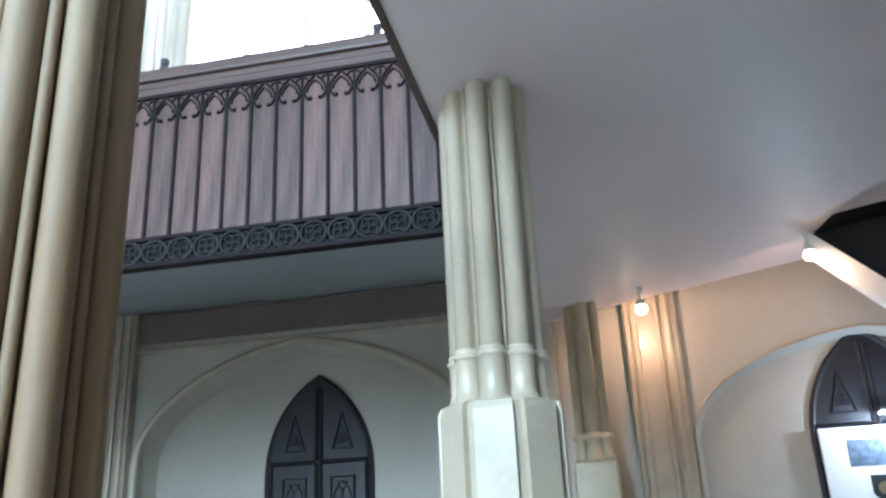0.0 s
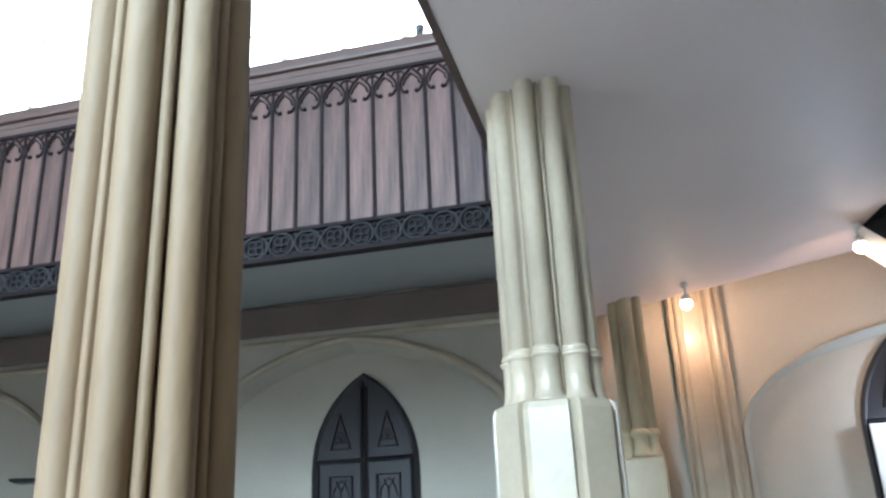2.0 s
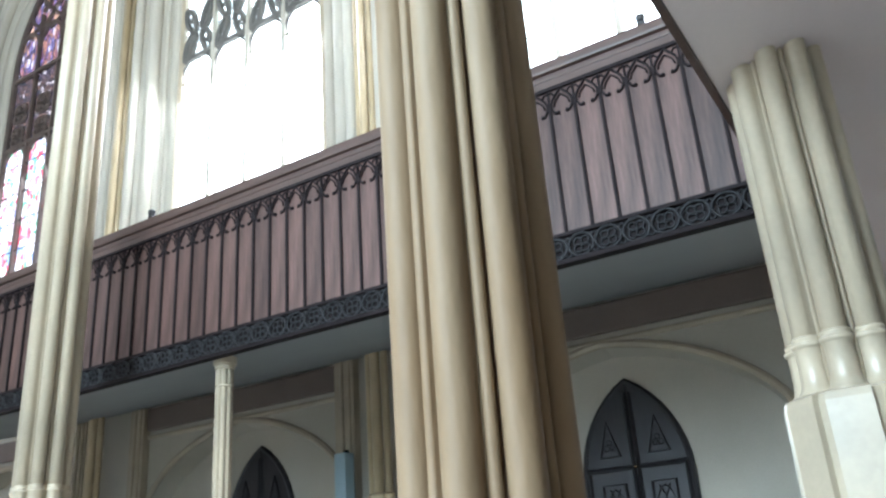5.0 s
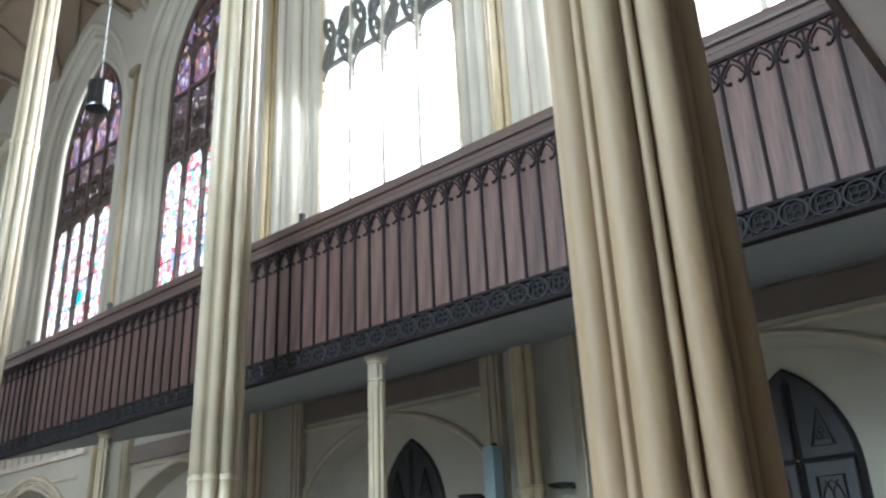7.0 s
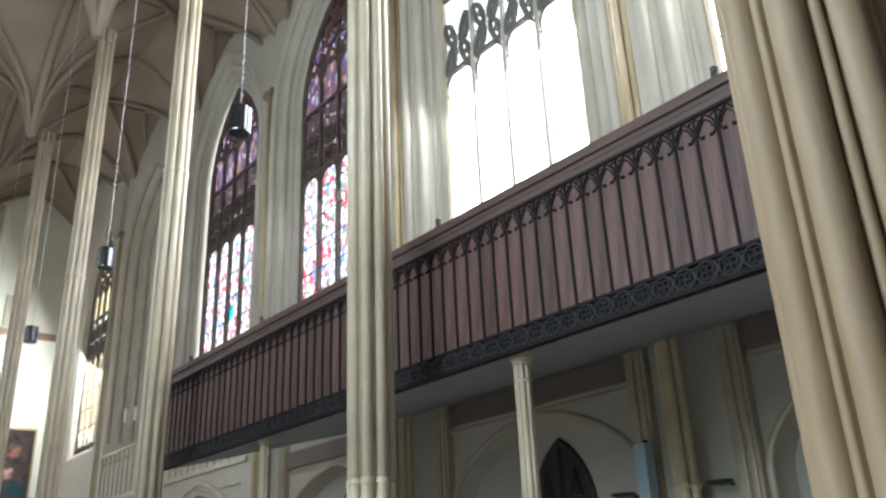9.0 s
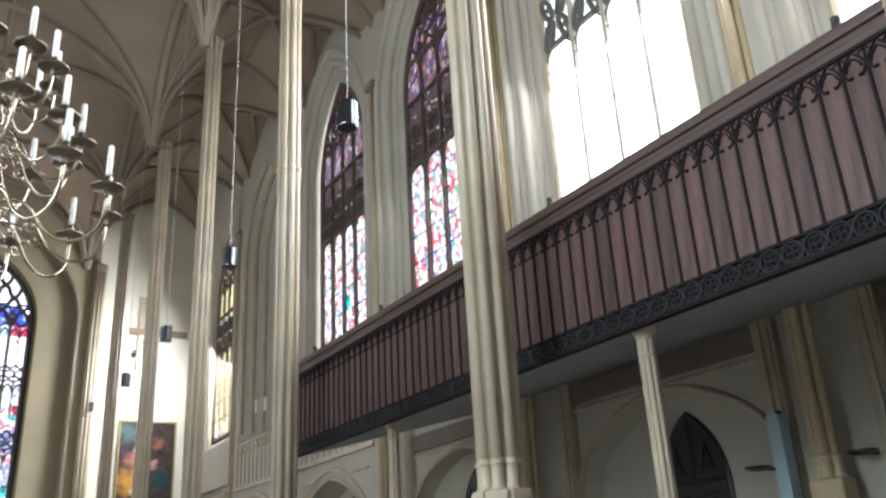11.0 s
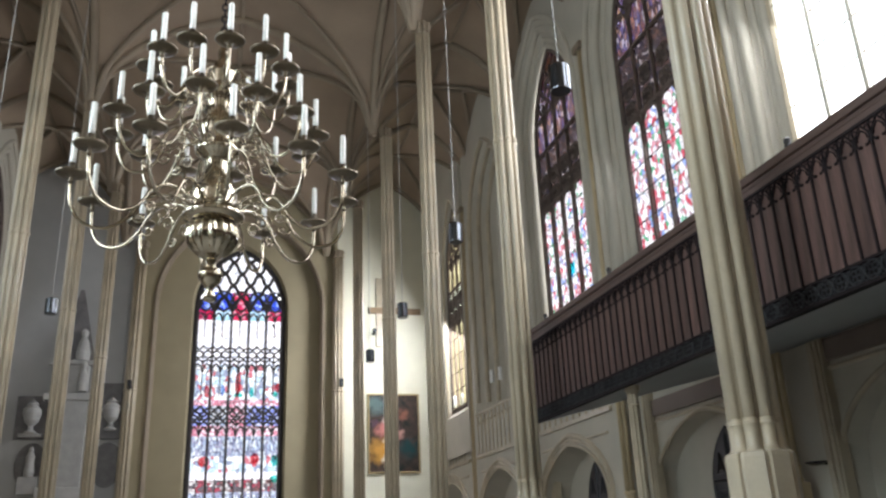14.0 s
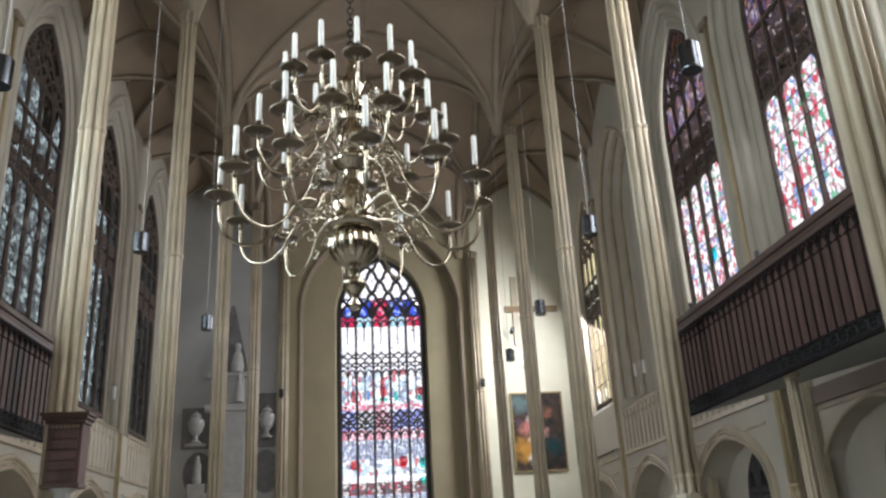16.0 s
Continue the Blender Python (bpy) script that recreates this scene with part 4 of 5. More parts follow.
# ---- doors ----
def door(s, yc, hw=0.775, spring=2.75, apex=4.11):
    d = thing("door", "dark oak double door with a pointed head", "door", (s * (WX - 0.02), yc, 0), "doors of the aisle")
    P = [(-hw, 0)] + arch(hw, spring, apex, 8) + [(hw, 0)]
    b = bmesh.new()
    tube(b, [(0, y, z) for y, z in P], 0.05, 6)
    part("frame", b, DOOR, d)
    for sg in (-1, 1):
        L = [(y, z) for y, z in P if sg * y >= -1e-6] if sg > 0 else [(y, z) for y, z in P if y <= 1e-6]
        L = ([(0.006 * sg, 0)] + [(0.006 * sg, apex - 0.02)] + [(y, z) for y, z in L if abs(y) > 1e-6]) if sg > 0 else ([(y, z) for y, z in L if abs(y) > 1e-6] + [(0.006 * sg, apex - 0.02), (0.006 * sg, 0)])
        b = bmesh.new()
        loft(b, [[(x, y, z) for y, z in L] for x in (-s * 0.03, s * 0.04)])
        bmesh.ops.recalc_face_normals(b, faces=b.faces)
        leaf = part("leaf", b, DOOR, d)
        b = bmesh.new()
        for z in (0.1, 1.5, 2.88):
            tube(b, [(-s * 0.035, sg * 0.03, z), (-s * 0.035, sg * (hw - 0.04), z)], 0.035, 4)
        tube(b, [(-s * 0.035, sg * 0.035, 0.05), (-s * 0.035, sg * 0.035, apex - 0.18)], 0.03, 4)
        tube(b, [(-s * 0.035, sg * (hw - 0.06), 0.05), (-s * 0.035, sg * (hw - 0.06), 2.9)], 0.03, 4)
        # raised triangle with tracery, and the square panel below it
        c = sg * 0.36
        tube(b, [(-s * 0.04, c - 0.15, 3.05), (-s * 0.04, c + 0.15, 3.05), (-s * 0.04, c, 3.55)], 0.022, 4, True)
        tube(b, [(-s * 0.04, c - 0.17, 1.75), (-s * 0.04, c + 0.17, 1.75), (-s * 0.04, c + 0.17, 2.66), (-s * 0.04, c - 0.17, 2.66)], 0.022, 4, True)
        for k in range(3):
            a = math.pi / 2 + k * 2 * math.pi / 3
            tube(b, [(-s * 0.04, c + 0.05 * math.cos(a) + 0.04 * math.cos(t * math.pi / 3), 3.2 + 0.05 * math.sin(a) + 0.04 * math.sin(t * math.pi / 3)) for t in range(6)], 0.012, 4, True)
        tube(b, [(-s * 0.04, c + u, z) for u, z in arch(0.13, 2.35, 2.6, 4)], 0.014, 4)
        tube(b, [(-s * 0.04, c, 1.8), (-s * 0.04, c, 2.45), (-s * 0.04, c - 0.08, 2.6)], 0.014, 4)
        tube(b, [(-s * 0.04, c, 2.45), (-s * 0.04, c + 0.08, 2.6)], 0.014, 4)
        part("panel_moulding", b, DOOR, leaf)
    b = bmesh.new()
    lathe(b, [(0.005, -0.02), (0.02, -0.015), (0.022, 0.01), (0.005, 0.02)], 12, -s * 0.07, 0, 2.88)
    part("knob", b, BRASS, d, "small brass boss")
    return d


d0 = door(1, 3.93)
for yy in (11.08, 18.2, -3.56):
    copy_thing(d0, pose(WX - 0.02, yy, 0))
dl = door(-1, 25.6)
copy_thing(dl, pose(-(WX - 0.02) + NORTH, 18.4, 0))
copy_thing(d0, pose(WX - 0.02, 25.6, 0))

# ---- chandelier ----
CX, CY = -0.35, 8.5
def chandelier():
    c = thing("chandelier", "large three-tiered brass chandelier with white candles, hanging from a chain", "chandelier", (CX, CY, 0.42))
    c.scale = (0.93, 0.93, 0.905)
    b = bmesh.new()
    lathe(b, [(0.01, 3.98), (0.06, 4.0), (0.07, 4.06), (0.03, 4.12), (0.09, 4.2), (0.13, 4.27), (0.13, 4.33), (0.05, 4.4), (0.06, 4.48)], 24)
    smooth(part("finial", b, BRASS, c))
    b = bmesh.new()
    seg = 96
    prof = [(0.06, 4.48), (0.17, 4.55), (0.25, 4.65), (0.285, 4.78), (0.26, 4.88), (0.22, 4.93)]
    loft(b, [[((r * (1 + 0.05 * math.cos(16 * 2 * math.pi * i / seg))) * math.cos(2 * math.pi * i / seg), (r * (1 + 0.05 * math.cos(16 * 2 * math.pi * i / seg))) * math.sin(2 * math.pi * i / seg), z) for i in range(seg)] for r, z in prof])
    smooth(part("bowl", b, BRASS, c, "gadrooned brass bowl"))
    b = bmesh.new()
    lathe(b, [(0.22, 4.93), (0.33, 4.97), (0.34, 5.02), (0.293, 5.07), (0.232, 5.14), (0.256, 5.22), (0.244, 5.32), (0.195, 5.44), (0.146, 5.54), (0.134, 5.68), (0.159, 5.75), (0.244, 5.80), (0.256, 5.86), (0.195, 5.92), (0.195, 6.0), (0.232, 6.1), (0.207, 6.22), (0.146, 6.3), (0.134, 6.45), (0.171, 6.54), (0.207, 6.6), (0.146, 6.68), (0.134, 6.78), (0.171, 6.88), (0.11, 7.0), (0.05, 7.1), (0.06, 7.2), (0.03, 7.3)], 28)
    smooth(part("stem", b, BRASS, c))
    for tier, (R, zp, zs, cnt, rot) in enumerate(((1.50, 5.35, 5.02, 12, 0.1), (1.12, 6.05, 5.84, 12, 0.36), (0.80, 6.85, 6.62, 12, 0.1))):
        am = bmesh.new()
        # S-shaped arm: out and up from the stem, down, and up to the pan
        pts = []
        for q in ((0.13, zs), (0.20 + 0.1 * R, zs + 0.16), (0.40 * R, zs + 0.20), (0.52 * R, zs + 0.08), (0.60 * R, zs - 0.12), (0.74 * R, zs - 0.27), (0.90 * R, zs - 0.22), (0.985 * R, zs - 0.02), (R, zp - 0.06)):
            pts.append((q[0], 0, q[1]))
        fine = []
        for i in range(len(pts) - 1):
            p0, p1, p2, p3 = (Vector(pts[max(0, min(len(pts) - 1, i + k))]) for k in (-1, 0, 1, 2))
            for t in (0, 0.33, 0.66):
                fine.append(0.5 * ((2 * p1) + (p2 - p0) * t + (2 * p0 - 5 * p1 + 4 * p2 - p3) * t * t + (3 * p1 - p0 - 3 * p2 + p3) * t ** 3))
        fine.append(Vector(pts[-1]))
        tube(am, fine, 0.019, 7)
        # curled scrolls on the arm
        for sx, sz, sr, sg in ((0.30 * R + 0.1, zs - 0.04, 0.11, 1), (0.52 * R, zs - 0.10, 0.075, -1)):
            tube(am, [(sx + sr * (1 - k / 15) * math.cos(sg * k * 0.55), 0, sz + sr * (1 - k / 15) * math.sin(sg * k * 0.55)) for k in range(13)], 0.013, 6)
        pan = bmesh.new()
        lathe(pan, [(0.018, -0.10), (0.03, -0.085), (0.02, -0.06), (0.028, -0.02), (0.09, -0.012), (0.155, 0.0), (0.170, 0.016), (0.15, 0.01), (0.04, 0.008), (0.025, 0.03), (0.03, 0.07), (0.038, 0.085), (0.03, 0.10), (0.032, 0.14)], 20, R, 0, zp)
        ca = bmesh.new()
        lathe(ca, [(0.031, 0.13), (0.032, 0.20), (0.030, 0.50), (0.024, 0.512), (0.004, 0.515)], 12, R, 0, zp)
        arm = smooth(part("arm", am, BRASS, c))
        dp = smooth(part("drip_pan", pan, PAN, arm, "dull dark brass drip pan"))
        cd = smooth(part("candle", ca, CANDLE, arm, "white candle"))
        for k in range(cnt):
            a = rot + 2 * math.pi * k / cnt
            if k == 0:
                arm.rotation_euler = (0, 0, a)
                continue
            o = arm.copy()
            scene.collection.objects.link(o)
            o.rotation_euler = (0, 0, a)
            for q in (dp, cd):
                w = q.copy()
                scene.collection.objects.link(w)
                w.parent = o
    b = bmesh.new()
    z = 7.3
    k = 0
    while z < 22.4:
        r = 0.035
        e = [(r * math.cos(t * math.pi / 4), 0, z + 0.06 * math.sin(t * math.pi / 4) + 0.05) for t in range(8)]
        if k % 2:
            e = [(y, x, q) for x, y, q in e]
        tube(b, e, 0.011, 4, True)
        z += 0.088
        k += 1
    part("chain", b, IRON, c)
    return c


chandelier()


# ---- hanging lamps ----
def pendant(x, y, z):
    p = thing("pendant_lamp", "dark polished steel cylinder lamp hanging on a thin wire", "pendant lamp", (x, y, z), "cylinder lamps of the nave")
    b = bmesh.new()
    lathe(b, [(0.12, -0.22), (0.155, -0.22), (0.16, -0.20), (0.16, 0.20), (0.14, 0.225), (0.02, 0.23), (0.02, 0.26)], 28)
    smooth(part("housing", b, STEEL, p), False)
    b = bmesh.new()
    for k in range(-2, 3):
        box(b, -0.11, 0.11, k * 0.045 - 0.004, k * 0.045 + 0.004, -0.21, -0.17)
    part("louvre", b, STEEL, p)
    b = bmesh.new()
    tube(b, [(0, 0, 0.25), (0, 0, 12.2)], 0.010, 6)
    part("wire", b, MARBLE, p)
    return p


p0 = pendant(4.61, 10.34, 8.3)
for x, yy in ((4.8, 16.96), (4.97, 23.4), (5.08, 29.5), (-5.27, 10.8), (-5.0, 17.56), (-4.75, 24.1)):
    copy_thing(p0, pose(x, yy, 8.3))

# ---- west bay under the loft ----
def ceiling_spot(x, y, z):
    o = thing("ceiling_spot", "small lit warm spotlight hanging below the loft", "spotlight", (x, y, z), "spotlights under the loft")
    b = bmesh.new()
    lathe(b, [(0.02, 0.26), (0.05, 0.24), (0.05, 0.2), (0.015, 0.18), (0.015, 0.1), (0.05, 0.08), (0.06, 0.02), (0.062, -0.02)], 16)
    smooth(part("housing", b, PAPER, o))
    b = bmesh.new()
    lathe(b, [(0.002, -0.105)] + [(0.075 * math.cos(a * 0.19), -0.03 + 0.075 * math.sin(a * 0.19)) for a in range(-7, 8)], 24)
    smooth(part("bulb", b, LAMPGLOW, o, "glowing warm bulb"))
    la = bpy.data.lights.new("bulb_light", "SPOT")
    la.energy, la.color, la.shadow_soft_size, la.spot_size, la.spot_blend = 21, (1.0, 0.60, 0.35), 0.05, radians(172), 0.5
    new("bulb_light", la).matrix_world = look((x, y, z - 0.17), (x + 0.5, y - 0.1, z - 0.5))
    return o


ceiling_spot(10.7, -0.78, 4.42)
ceiling_spot(9.9, -2.72, 4.66)

# white board that rises to the loft stair, with the dark stair side above it
st = thing("loft_stair", "sloping white stair string with dark panelling above", "stair", (0, 0, 0))
b = bmesh.new()
loft(b, [[(x, -2.78, 5.0), (x, -4.8, 3.12), (x, -4.8, 2.68), (x, -2.78, 4.68)] for x in (10.1, 10.22)])
bmesh.ops.recalc_face_normals(b, faces=b.faces)
part("string", b, PAPER, st)
b = bmesh.new()
loft(b, [[(x, -2.86, 4.92), (x, -2.9, 5.012), (x, -5.6, 5.416), (x, -5.6, 2.35)] for x in (10.24, 10.34)])
bmesh.ops.recalc_face_normals(b, faces=b.faces)
part("dark_side", b, BLACK, st, "black stair side")
# thin black sheet below the soffit, painted darkness instead of a real hole
b = bmesh.new()
b.faces.new([b.verts.new((x, y, lz(y) - 0.006)) for x, y in ((9.7, -3.0), (10.24, -2.9), (10.24, -6.0), (9.7, -6.0))])
bmesh.ops.solidify(b, geom=b.faces, thickness=0.003)
part("opening", b, BLACK, st)

db = thing("display_panel", "white display panel with a small picture and a shield", "display panel", (11.62, -3.6, 0))
b = bmesh.new()
box(b, -0.03, 0.03, -0.78, 0.80, 0.4, 2.84, 0.008)
part("panel", b, PAPER, db)
b = bmesh.new()
box(b, -0.036, -0.031, 0.05, 0.50, 2.35, 2.68)
part("picture", b, mat("blue_grey_print", (0.20, 0.26, 0.34), 0.5, var=0.25, scale=14, fine=30, bump=0), db, "blue-grey printed picture")
b = bmesh.new()
loft(b, [[(x, 0.02, 2.24), (x, 0.30, 2.24), (x, 0.30, 2.02), (x, 0.16, 1.86), (x, 0.02, 2.02)] for x in (-0.040, -0.032)])
bmesh.ops.recalc_face_normals(b, faces=b.faces)
part("shield", b, BLACK, db, "dark shield")
b = bmesh.new()
lathe(b, [(0.075, -0.004), (0.075, 0.004)], 16)
for v in b.verts:
    v.co = (v.co.z - 0.044, v.co.x + 0.16, v.co.y + 2.08)
part("roundel", b, GILT, db, "yellow roundel")
ld = thing("panel_light", "small cold white lamp above the display panel", "lamp", (11.45, -3.62, 2.98))
b = bmesh.new()
box(b, -0.05, 0.05, -0.10, 0.10, 0.0, 0.05, 0.01)
part("housing", b, BLACK, ld)
b = bmesh.new()
box(b, -0.045, 0.045, -0.09, 0.09, -0.02, -0.002)
part("diode", b, glow("cold_lamp_glow", (0.75, 0.86, 1.0), 40.0), ld)
la = bpy.data.lights.new("panel_lamp", "POINT")
la.energy, la.color, la.shadow_soft_size = 26, (0.8, 0.9, 1.0), 0.05
new("panel_lamp", la).location = (11.15, -3.62, 2.86)

# ---- things under the south gallery ----
bp = thing("banner_board", "pale blue narrow board fixed beside the wall shafts", "board", (10.95, 8.5, 0))
b = bmesh.new()
box(b, -0.12, 0.12, -0.11, 0.11, 1.2, 3.6, 0.01)
part("board", b, BLUE, bp)
b = bmesh.new()
lathe(b, [(0.01, 0), (0.05, 0.01), (0.05, 0.04), (0.01, 0.06)], 10, 0.0, -0.05, 3.6)
part("clip", b, STEEL, bp)
def wall_disc(y, z):
    d = thing("wall_uplighter", "shallow grey dish lamp fixed to the aisle wall", "wall lamp", (11.0, y, z), "dish lamps on the aisle wall")
    b = bmesh.new()
    lathe(b, [(0.03, -0.05), (0.12, -0.035), (0.2, 0.0), (0.215, 0.03), (0.2, 0.03), (0.02, 0.0)], 24)
    smooth(part("dish", b, STEEL, d))
    b = bmesh.new()
    box(b, 0.1, 0.42, -0.03, 0.03, -0.03, 0.02)
    part("arm", b, STEEL, d)
    return d


w0 = wall_disc(7.25, 2.86)
copy_thing(w0, pose(11.0, 9.05, 2.86))
copy_thing(w0, pose(11.0, 14.2, 2.86))

# black clip lamps on the gallery rail
def rail_lamp(x, y):
    r = thing("rail_lamp", "small black clip lamp on the gallery rail", "lamp", (x, y, 5.92), "clip lamps on the rail")
    b = bmesh.new()
    box(b, -0.03, 0.03, -0.035, 0.035, 0.0, 0.08, 0.01)
    part("clamp", b, BLACK, r)
    b = bmesh.new()
    lathe(b, [(0.02, 0.07), (0.04, 0.09), (0.045, 0.14), (0.02, 0.16)], 12)
    part("head", b, BLACK, r)
    return r


k0 = rail_lamp(6.25, 1.42)
for yy in (3.5, 7.7, 12.6, 15.6):
    copy_thing(k0, pose(6.25, yy, 5.92))

# ---- carved cabinet on the north pier ----
cb = thing("pier_cabinet", "dark carved oak cabinet with a moulded cornice on a pier", "cabinet", (-5.02, 14.30, 0))
b = bmesh.new()
box(b, -0.27, 0.27, -0.16, 0.2, 2.97, 3.9, 0.01)
part("body", b, WOOD, cb)
b = bmesh.new()
box(b, -0.31, 0.31, -0.2, 0.2, 3.9, 3.96, 0.01)
box(b, -0.35, 0.35, -0.24, 0.2, 3.96, 4.02, 0.01)
box(b, -0.38, 0.38, -0.27, 0.2, 4.02, 4.07, 0.01)
part("cornice", b, WOOD_R, cb)
for k in range(5):
    b = bmesh.new()
    z = 3.01 + k * 0.162
    box(b, -0.21, 0.21, -0.18, -0.155, z, z + 0.125, 0.012)
    part("panel", b, WOOD, cb)
b = bmesh.new()
for k in range(7):
    box(b, -0.22 + k * 0.065, -0.185 + k * 0.065, -0.185, -0.155, 3.83, 3.875)
part("dentils", b, STONE_D, cb)
b = bmesh.new()
box(b, -0.30, 0.30, -0.19, 0.2, 2.90, 2.97, 0.015)
part("base_moulding", b, WOOD_R, cb)
lt = thing("white_finial", "pale carved bracket below the cabinet", "bracket", (-5.02, 14.30, 2.90))
b = bmesh.new()
lathe(b, [(0.03, -0.5), (0.08, -0.4), (0.06, -0.3), (0.14, -0.16), (0.12, -0.08), (0.2, -0.02), (0.2, 0.0)], 20)
smooth(part("bracket", b, MARBLE, lt))

# ---- east end of the aisles ----
FY = Y_E - 0.02
pa = thing("painting", "large dark altar painting in a thin gilt frame", "painting", (8.82, FY, 0))
b = bmesh.new()
x0, x1, z0, z1 = -1.3, 1.3, 5.45, 9.38
box(b, x0, x1, -0.06, 0.0, z0, z1)
def canvas_material():
    """Old oil paint: soft fields of colour that run into one another."""
    m = bpy.data.materials.new("oil_painting")
    m.use_nodes = True
    n, l = m.node_tree.nodes, m.node_tree.links
    tc = n.new("ShaderNodeTexCoord")
    nz = n.new("ShaderNodeTexNoise")
    nz.inputs["Scale"].default_value, nz.inputs["Detail"].default_value = 2.6, 6
    l.new(tc.outputs["Object"], nz.inputs["Vector"])
    warp = n.new("ShaderNodeMixRGB")
    warp.blend_type = "LINEAR_LIGHT"
    warp.inputs[0].default_value = 0.42
    l.new(tc.outputs["Object"], warp.inputs[1])
    l.new(nz.outputs["Color"], warp.inputs[2])
    rp = n.new("ShaderNodeValToRGB")
    rp.color_ramp.elements[0].position, rp.color_ramp.elements[0].color = 0.35, (0.018, 0.022, 0.020, 1)
    rp.color_ramp.elements[1].position, rp.color_ramp.elements[1].color = 0.70, (0.075, 0.045, 0.035, 1)
    l.new(nz.outputs["Fac"], rp.inputs[0])
    last = rp.outputs[0]
    fields = ((-0.95, 8.9, 0.70, (0.10, 0.15, 0.15)), (0.75, 6.6, 0.62, (0.012, 0.05, 0.055)), (-0.75, 6.5, 0.80, (0.50, 0.25, 0.05)), (-0.55, 7.6, 0.50, (0.45, 0.17, 0.15)), (-0.35, 8.0, 0.30, (0.52, 0.40, 0.34)), (0.35, 7.35, 0.32, (0.48, 0.26, 0.22)), (0.55, 8.35, 0.38, (0.24, 0.10, 0.07)), (-0.45, 6.05, 0.30, (0.70, 0.66, 0.58)), (-0.35, 6.95, 0.20, (0.62, 0.50, 0.36)), (-1.1, 7.9, 0.28, (0.10, 0.05, 0.08)))
    for x, z, r, c in fields:
        d = n.new("ShaderNodeVectorMath")
        d.operation = "DISTANCE"
        d.inputs[1].default_value = (x, -0.06, z)
        l.new(warp.outputs[0], d.inputs[0])
        mr = n.new("ShaderNodeMapRange")
        mr.inputs[1].default_value, mr.inputs[2].default_value = r * 0.35, r
        mr.inputs[3].default_value, mr.inputs[4].default_value = 0.92, 0.0
        l.new(d.outputs["Value"], mr.inputs[0])
        mx = n.new("ShaderNodeMixRGB")
        mx.inputs[2].default_value = (*c, 1)
        l.new(mr.outputs[0], mx.inputs[0])
        l.new(last, mx.inputs[1])
        last = mx.outputs[0]
    bs = n["Principled BSDF"]
    l.new(last, bs.inputs["Base Color"])
    bs.inputs["Roughness"].default_value = 0.7
    bs.inputs["Specular IOR Level"].default_value = 0.15
    return m


cv = part("canvas", b, canvas_material(), pa)
b = bmesh.new()
for a0, a1, c0_, c1_ in ((x0 - 0.09, x1 + 0.09, z0 - 0.09, z0), (x0 - 0.09, x1 + 0.09, z1, z1 + 0.09), (x0 - 0.09, x0, z0, z1), (x1, x1 + 0.09, z0, z1)):
    box(b, a0, a1, -0.11, 0, c0_, c1_, 0.015)
part("frame", b, GILT, pa)

cr = thing("wall_cross", "plain brown wooden cross on the aisle wall", "cross", (8.5, FY, 0))
b = bmesh.new()
box(b, -0.97, 1.95, -0.12, 0, 13.86, 14.2, 0.02)
part("crossbeam", b, BEAMWOOD, cr)
b = bmesh.new()
box(b, -0.55, -0.2, -0.10, 0.0, 12.0, 15.9, 0.02)
part("upright", b, STONE, cr)

def wall_speaker(x, y, z):
    w = thing("wall_speaker", "slim black loudspeaker on the end wall", "loudspeaker", (x, y, z), "slim loudspeakers")
    b = bmesh.new()
    box(b, -0.11, 0.11, -0.16, 0.0, -0.22, 0.22, 0.04)
    part("body", b, BLACK, w)
    b = bmesh.new()
    box(b, -0.03, 0.03, -0.02, 0.3, -0.03, 0.03)
    part("bracket", b, BLACK, w)
    return w


s0 = wall_speaker(5.95, 42.7, 9.9)
copy_thing(s0, pose(-4.35, 42.7, 9.7))

# monuments on the grey wall
def mono(name, label, cat, x, parts):
    m = thing(name, label, cat, (x, FY, 0))
    for nm, bmx, mt in parts:
        part(nm, bmx, mt, m)
    return m


def prism(pts, y0, y1):
    b = bmesh.new()
    loft(b, [[(x, y, z) for x, z in pts] for y in (y0, y1)])
    bmesh.ops.recalc_face_normals(b, faces=b.faces)
    return b


def oval(cx, cz, rx, rz, y0, y1, n=28):
    return prism([(cx + rx * math.cos(2 * math.pi * k / n), cz + rz * math.sin(2 * math.pi * k / n)) for k in range(n)], y0, y1)


def urn(cx, z0, h, y=-0.35):
    b = bmesh.new()
    lathe(b, [(0.16 * h, 0), (0.18 * h, 0.04 * h), (0.08 * h, 0.1 * h), (0.07 * h, 0.22 * h), (0.2 * h, 0.36 * h), (0.26 * h, 0.6 * h), (0.24 * h, 0.72 * h), (0.14 * h, 0.8 * h), (0.17 * h, 0.86 * h), (0.05 * h, 0.95 * h), (0.02 * h, h)], 20, cx, y, z0)
    return b


slab_panel = bmesh.new()
box(slab_panel, -0.75, 0.75, -0.08, 0, 7.2, 9.25, 0.02)
shelf = bmesh.new()
box(shelf, -0.5, 0.5, -0.4, -0.08, 7.3, 7.45, 0.03)
mono("wall_monument", "grey marble wall tablet with a white marble urn", "monument", -8.6, [("slab", slab_panel, SLATE), ("shelf", shelf, MARBLE), ("urn", urn(0, 7.45, 1.6, -0.3), MARBLE)])
base = bmesh.new()
box(base, -0.45, 0.45, -0.35, -0.06, 4.7, 5.5, 0.03)
fig = bmesh.new()
lathe(fig, [(0.2, 5.5), (0.24, 5.7), (0.18, 6.1), (0.2, 6.4), (0.1, 6.6), (0.12, 6.72), (0.06, 6.85)], 16, 0, -0.25, 0)
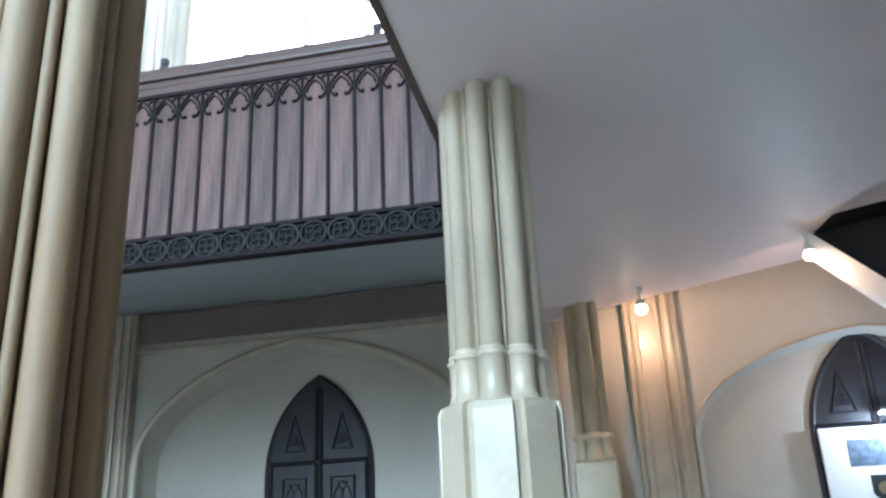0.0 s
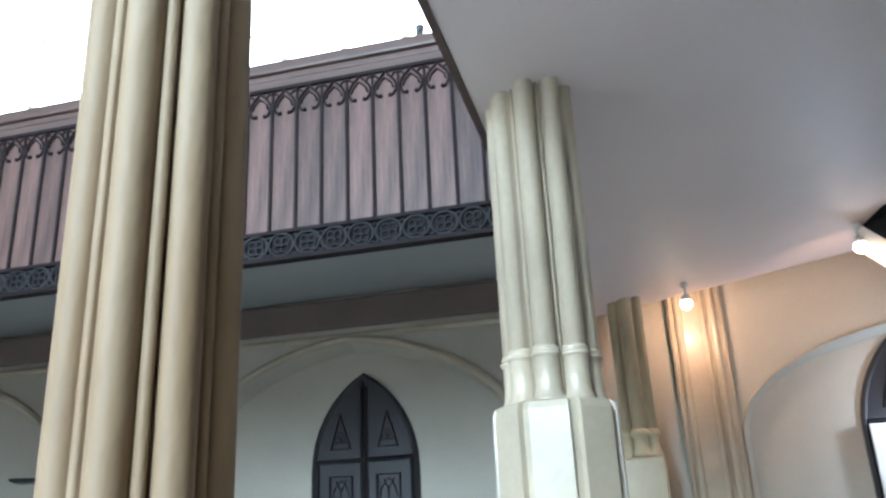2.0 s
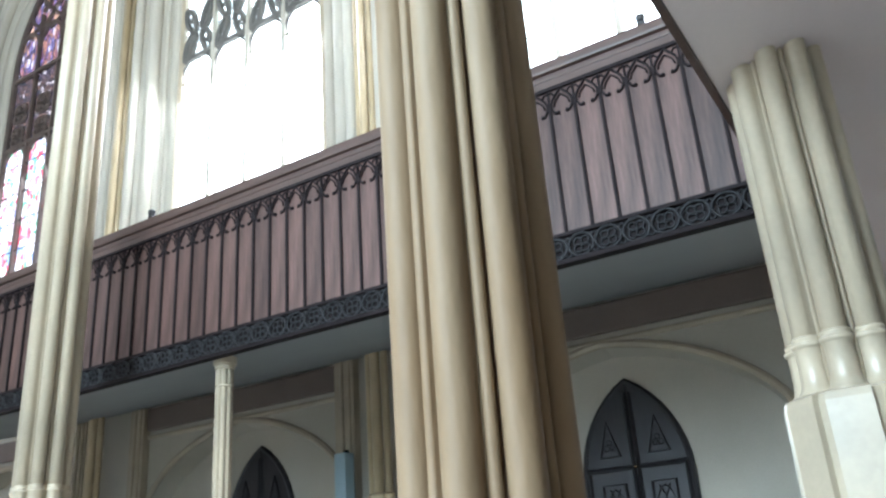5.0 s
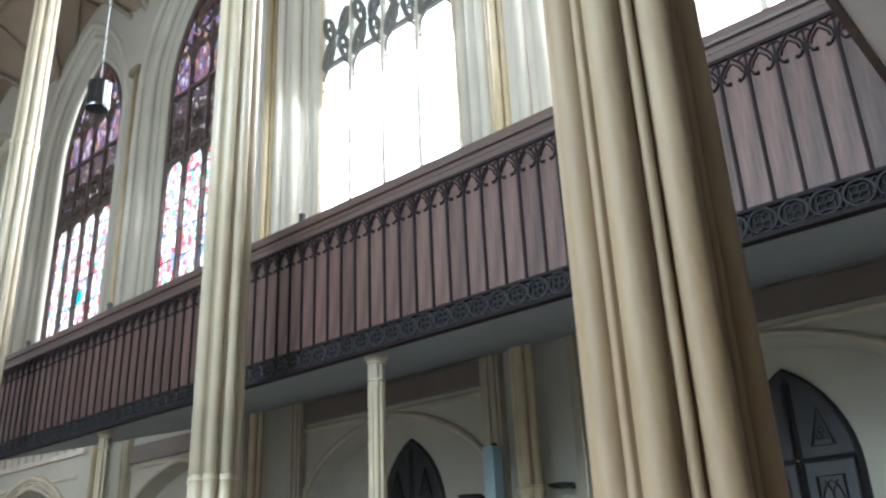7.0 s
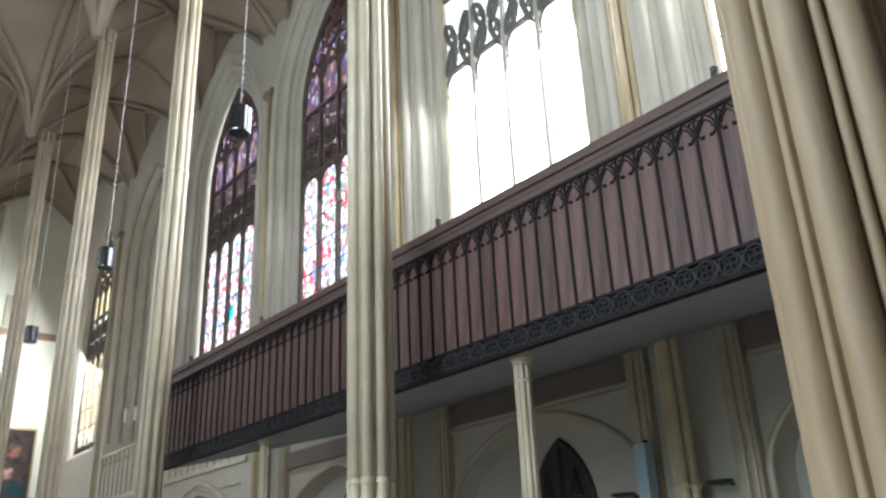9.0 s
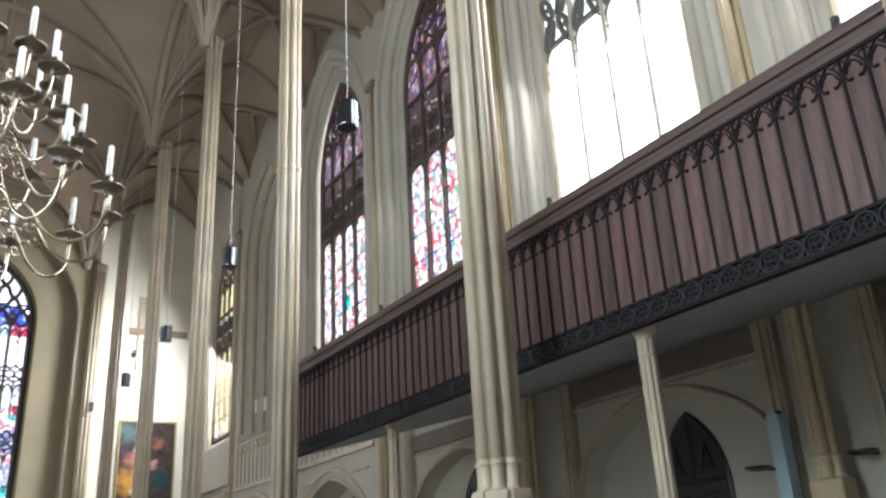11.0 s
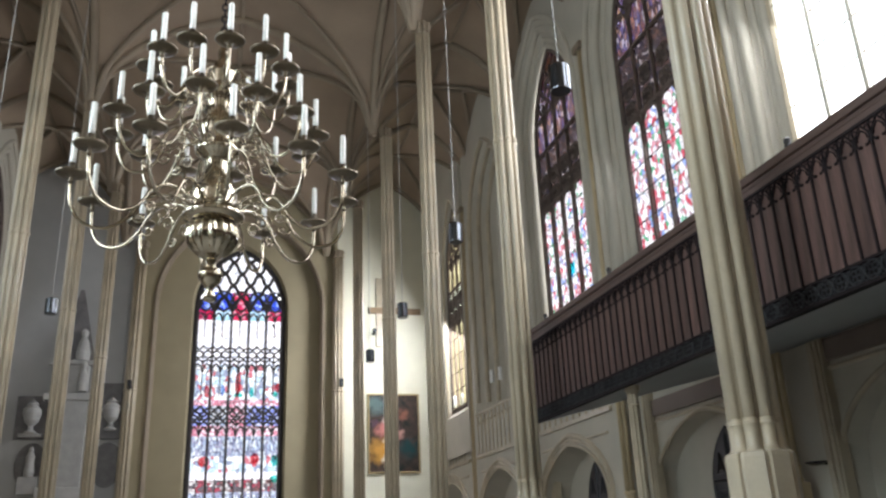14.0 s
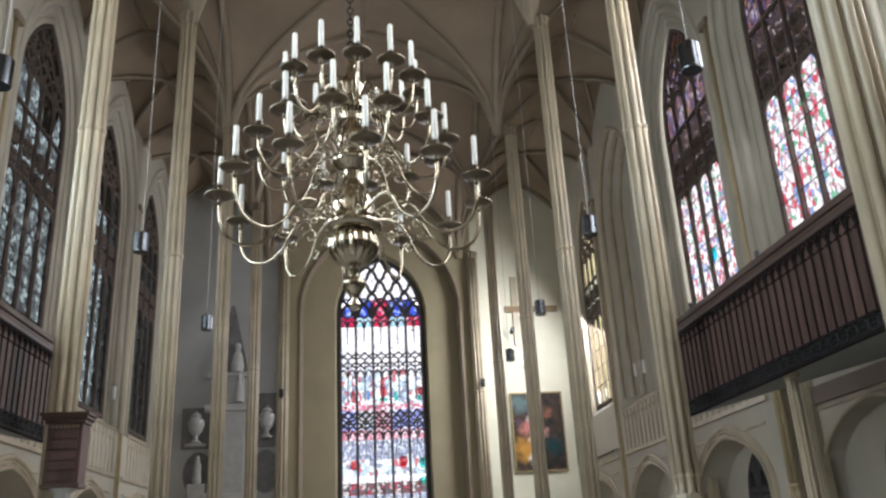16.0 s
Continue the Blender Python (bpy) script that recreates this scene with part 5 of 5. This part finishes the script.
mono("oval_monument", "dark oval marble tablet with a pale statue on a base", "monument", -8.45, [("tablet", oval(0, 6.0, 0.72, 1.05, -0.06, 0), SLATE), ("base", base, MARBLE), ("statue", fig, MARBLE)])
b1 = bmesh.new()
box(b1, -1.05, 1.05, -0.5, 0, 4.3, 5.0, 0.04)
b2 = bmesh.new()
box(b2, -0.85, 0.85, -0.4, 0, 5.0, 9.0, 0.04)
b3 = bmesh.new()
box(b3, -1.15, 1.15, -0.5, 0, 9.0, 9.35, 0.06)
b4 = bmesh.new()
box(b4, -0.75, 0.75, -0.45, 0, 9.35, 10.7, 0.04)
b5 = bmesh.new()
box(b5, -1.1, 1.1, -0.5, 0, 10.7, 10.95, 0.05)
b6 = bmesh.new()
lathe(b6, [(0.22, 9.4), (0.26, 9.7), (0.2, 10.2), (0.1, 10.5), (0.14, 10.7), (0.08, 10.85)], 14, 0.55, -0.6, 0)
b7 = bmesh.new()
lathe(b7, [(0.3, 10.95), (0.34, 11.3), (0.24, 11.8), (0.12, 12.1), (0.17, 12.35), (0.08, 12.5)], 14, 0.4, -0.35, 0)
mono("obelisk_monument", "tall white marble tomb with a dark grey obelisk and statues", "monument", -7.05, [("plinth", b1, MARBLE), ("pedestal", b2, MARBLE), ("cornice", b3, MARBLE), ("sarcophagus", b4, MARBLE), ("upper_cornice", b5, MARBLE), ("obelisk", prism([(-0.95, 10.95), (0.95, 10.95), (0.12, 14.6), (-0.05, 14.6)], -0.12, 0), SLATE), ("statue", b6, MARBLE), ("bust", b7, MARBLE)])
mono("oval_monument", "dark oval marble tablet with a pale statue on a base", "monument", -5.15, [("tablet", oval(0, 6.0, 0.72, 1.05, -0.06, 0), SLATE)])
s2 = bmesh.new()
box(s2, -0.75, 0.75, -0.08, 0, 7.2, 9.9, 0.02)
mono("wall_monument", "grey marble wall tablet with a white marble urn", "monument", -5.3, [("slab", s2, SLATE), ("urn", urn(0.2, 7.6, 1.6, -0.3), MARBLE)])


# small white uplighters on the far aisle walls
def uplighter(x, y, z):
    u = thing("uplighter", "small white cylinder lamp on the aisle wall", "wall lamp", (x, y, z), "white wall lamps")
    b = bmesh.new()
    lathe(b, [(0.06, -0.26), (0.075, -0.25), (0.075, 0.25), (0.065, 0.26), (0.02, 0.25)], 14)
    smooth(part("tube", b, PAPER, u))
    b = bmesh.new()
    box(b, -0.03, 0.03, -0.03, 0.03, -0.05, 0.05)
    part("bracket", b, STEEL, u)
    return u


u0 = uplighter(10.8, 38.5, 8.2)
for x, yy, zz in ((10.8, 37.3, 8.15), (10.8, 32.8, 8.3), (10.8, 31.7, 8.2), (-10.35, 35.0, 8.5), (-10.35, 36.3, 8.5), (-10.35, 42.6, 8.8)):
    copy_thing(u0, pose(x, yy, zz))


# small grey spotlights on the end wall
def end_spot(x, z):
    e = thing("wall_spotlight", "small grey spotlight on the end wall", "spotlight", (x, Y_E - 0.5, z), "spotlights of the end wall")
    b = bmesh.new()
    lathe(b, [(0.05, -0.2), (0.11, -0.18), (0.12, 0.1), (0.06, 0.18)], 14)
    for v in b.verts:
        v.co = (v.co.x, v.co.z * 0.9, v.co.y - 0.4 * v.co.z)
    smooth(part("housing", b, STEEL, e))
    b = bmesh.new()
    box(b, -0.02, 0.02, 0.0, 0.5, -0.02, 0.02)
    part("arm", b, STEEL, e)
    return e


e0 = end_spot(7.75, 12.7)
copy_thing(e0, pose(8.35, Y_E - 0.5, 10.75))
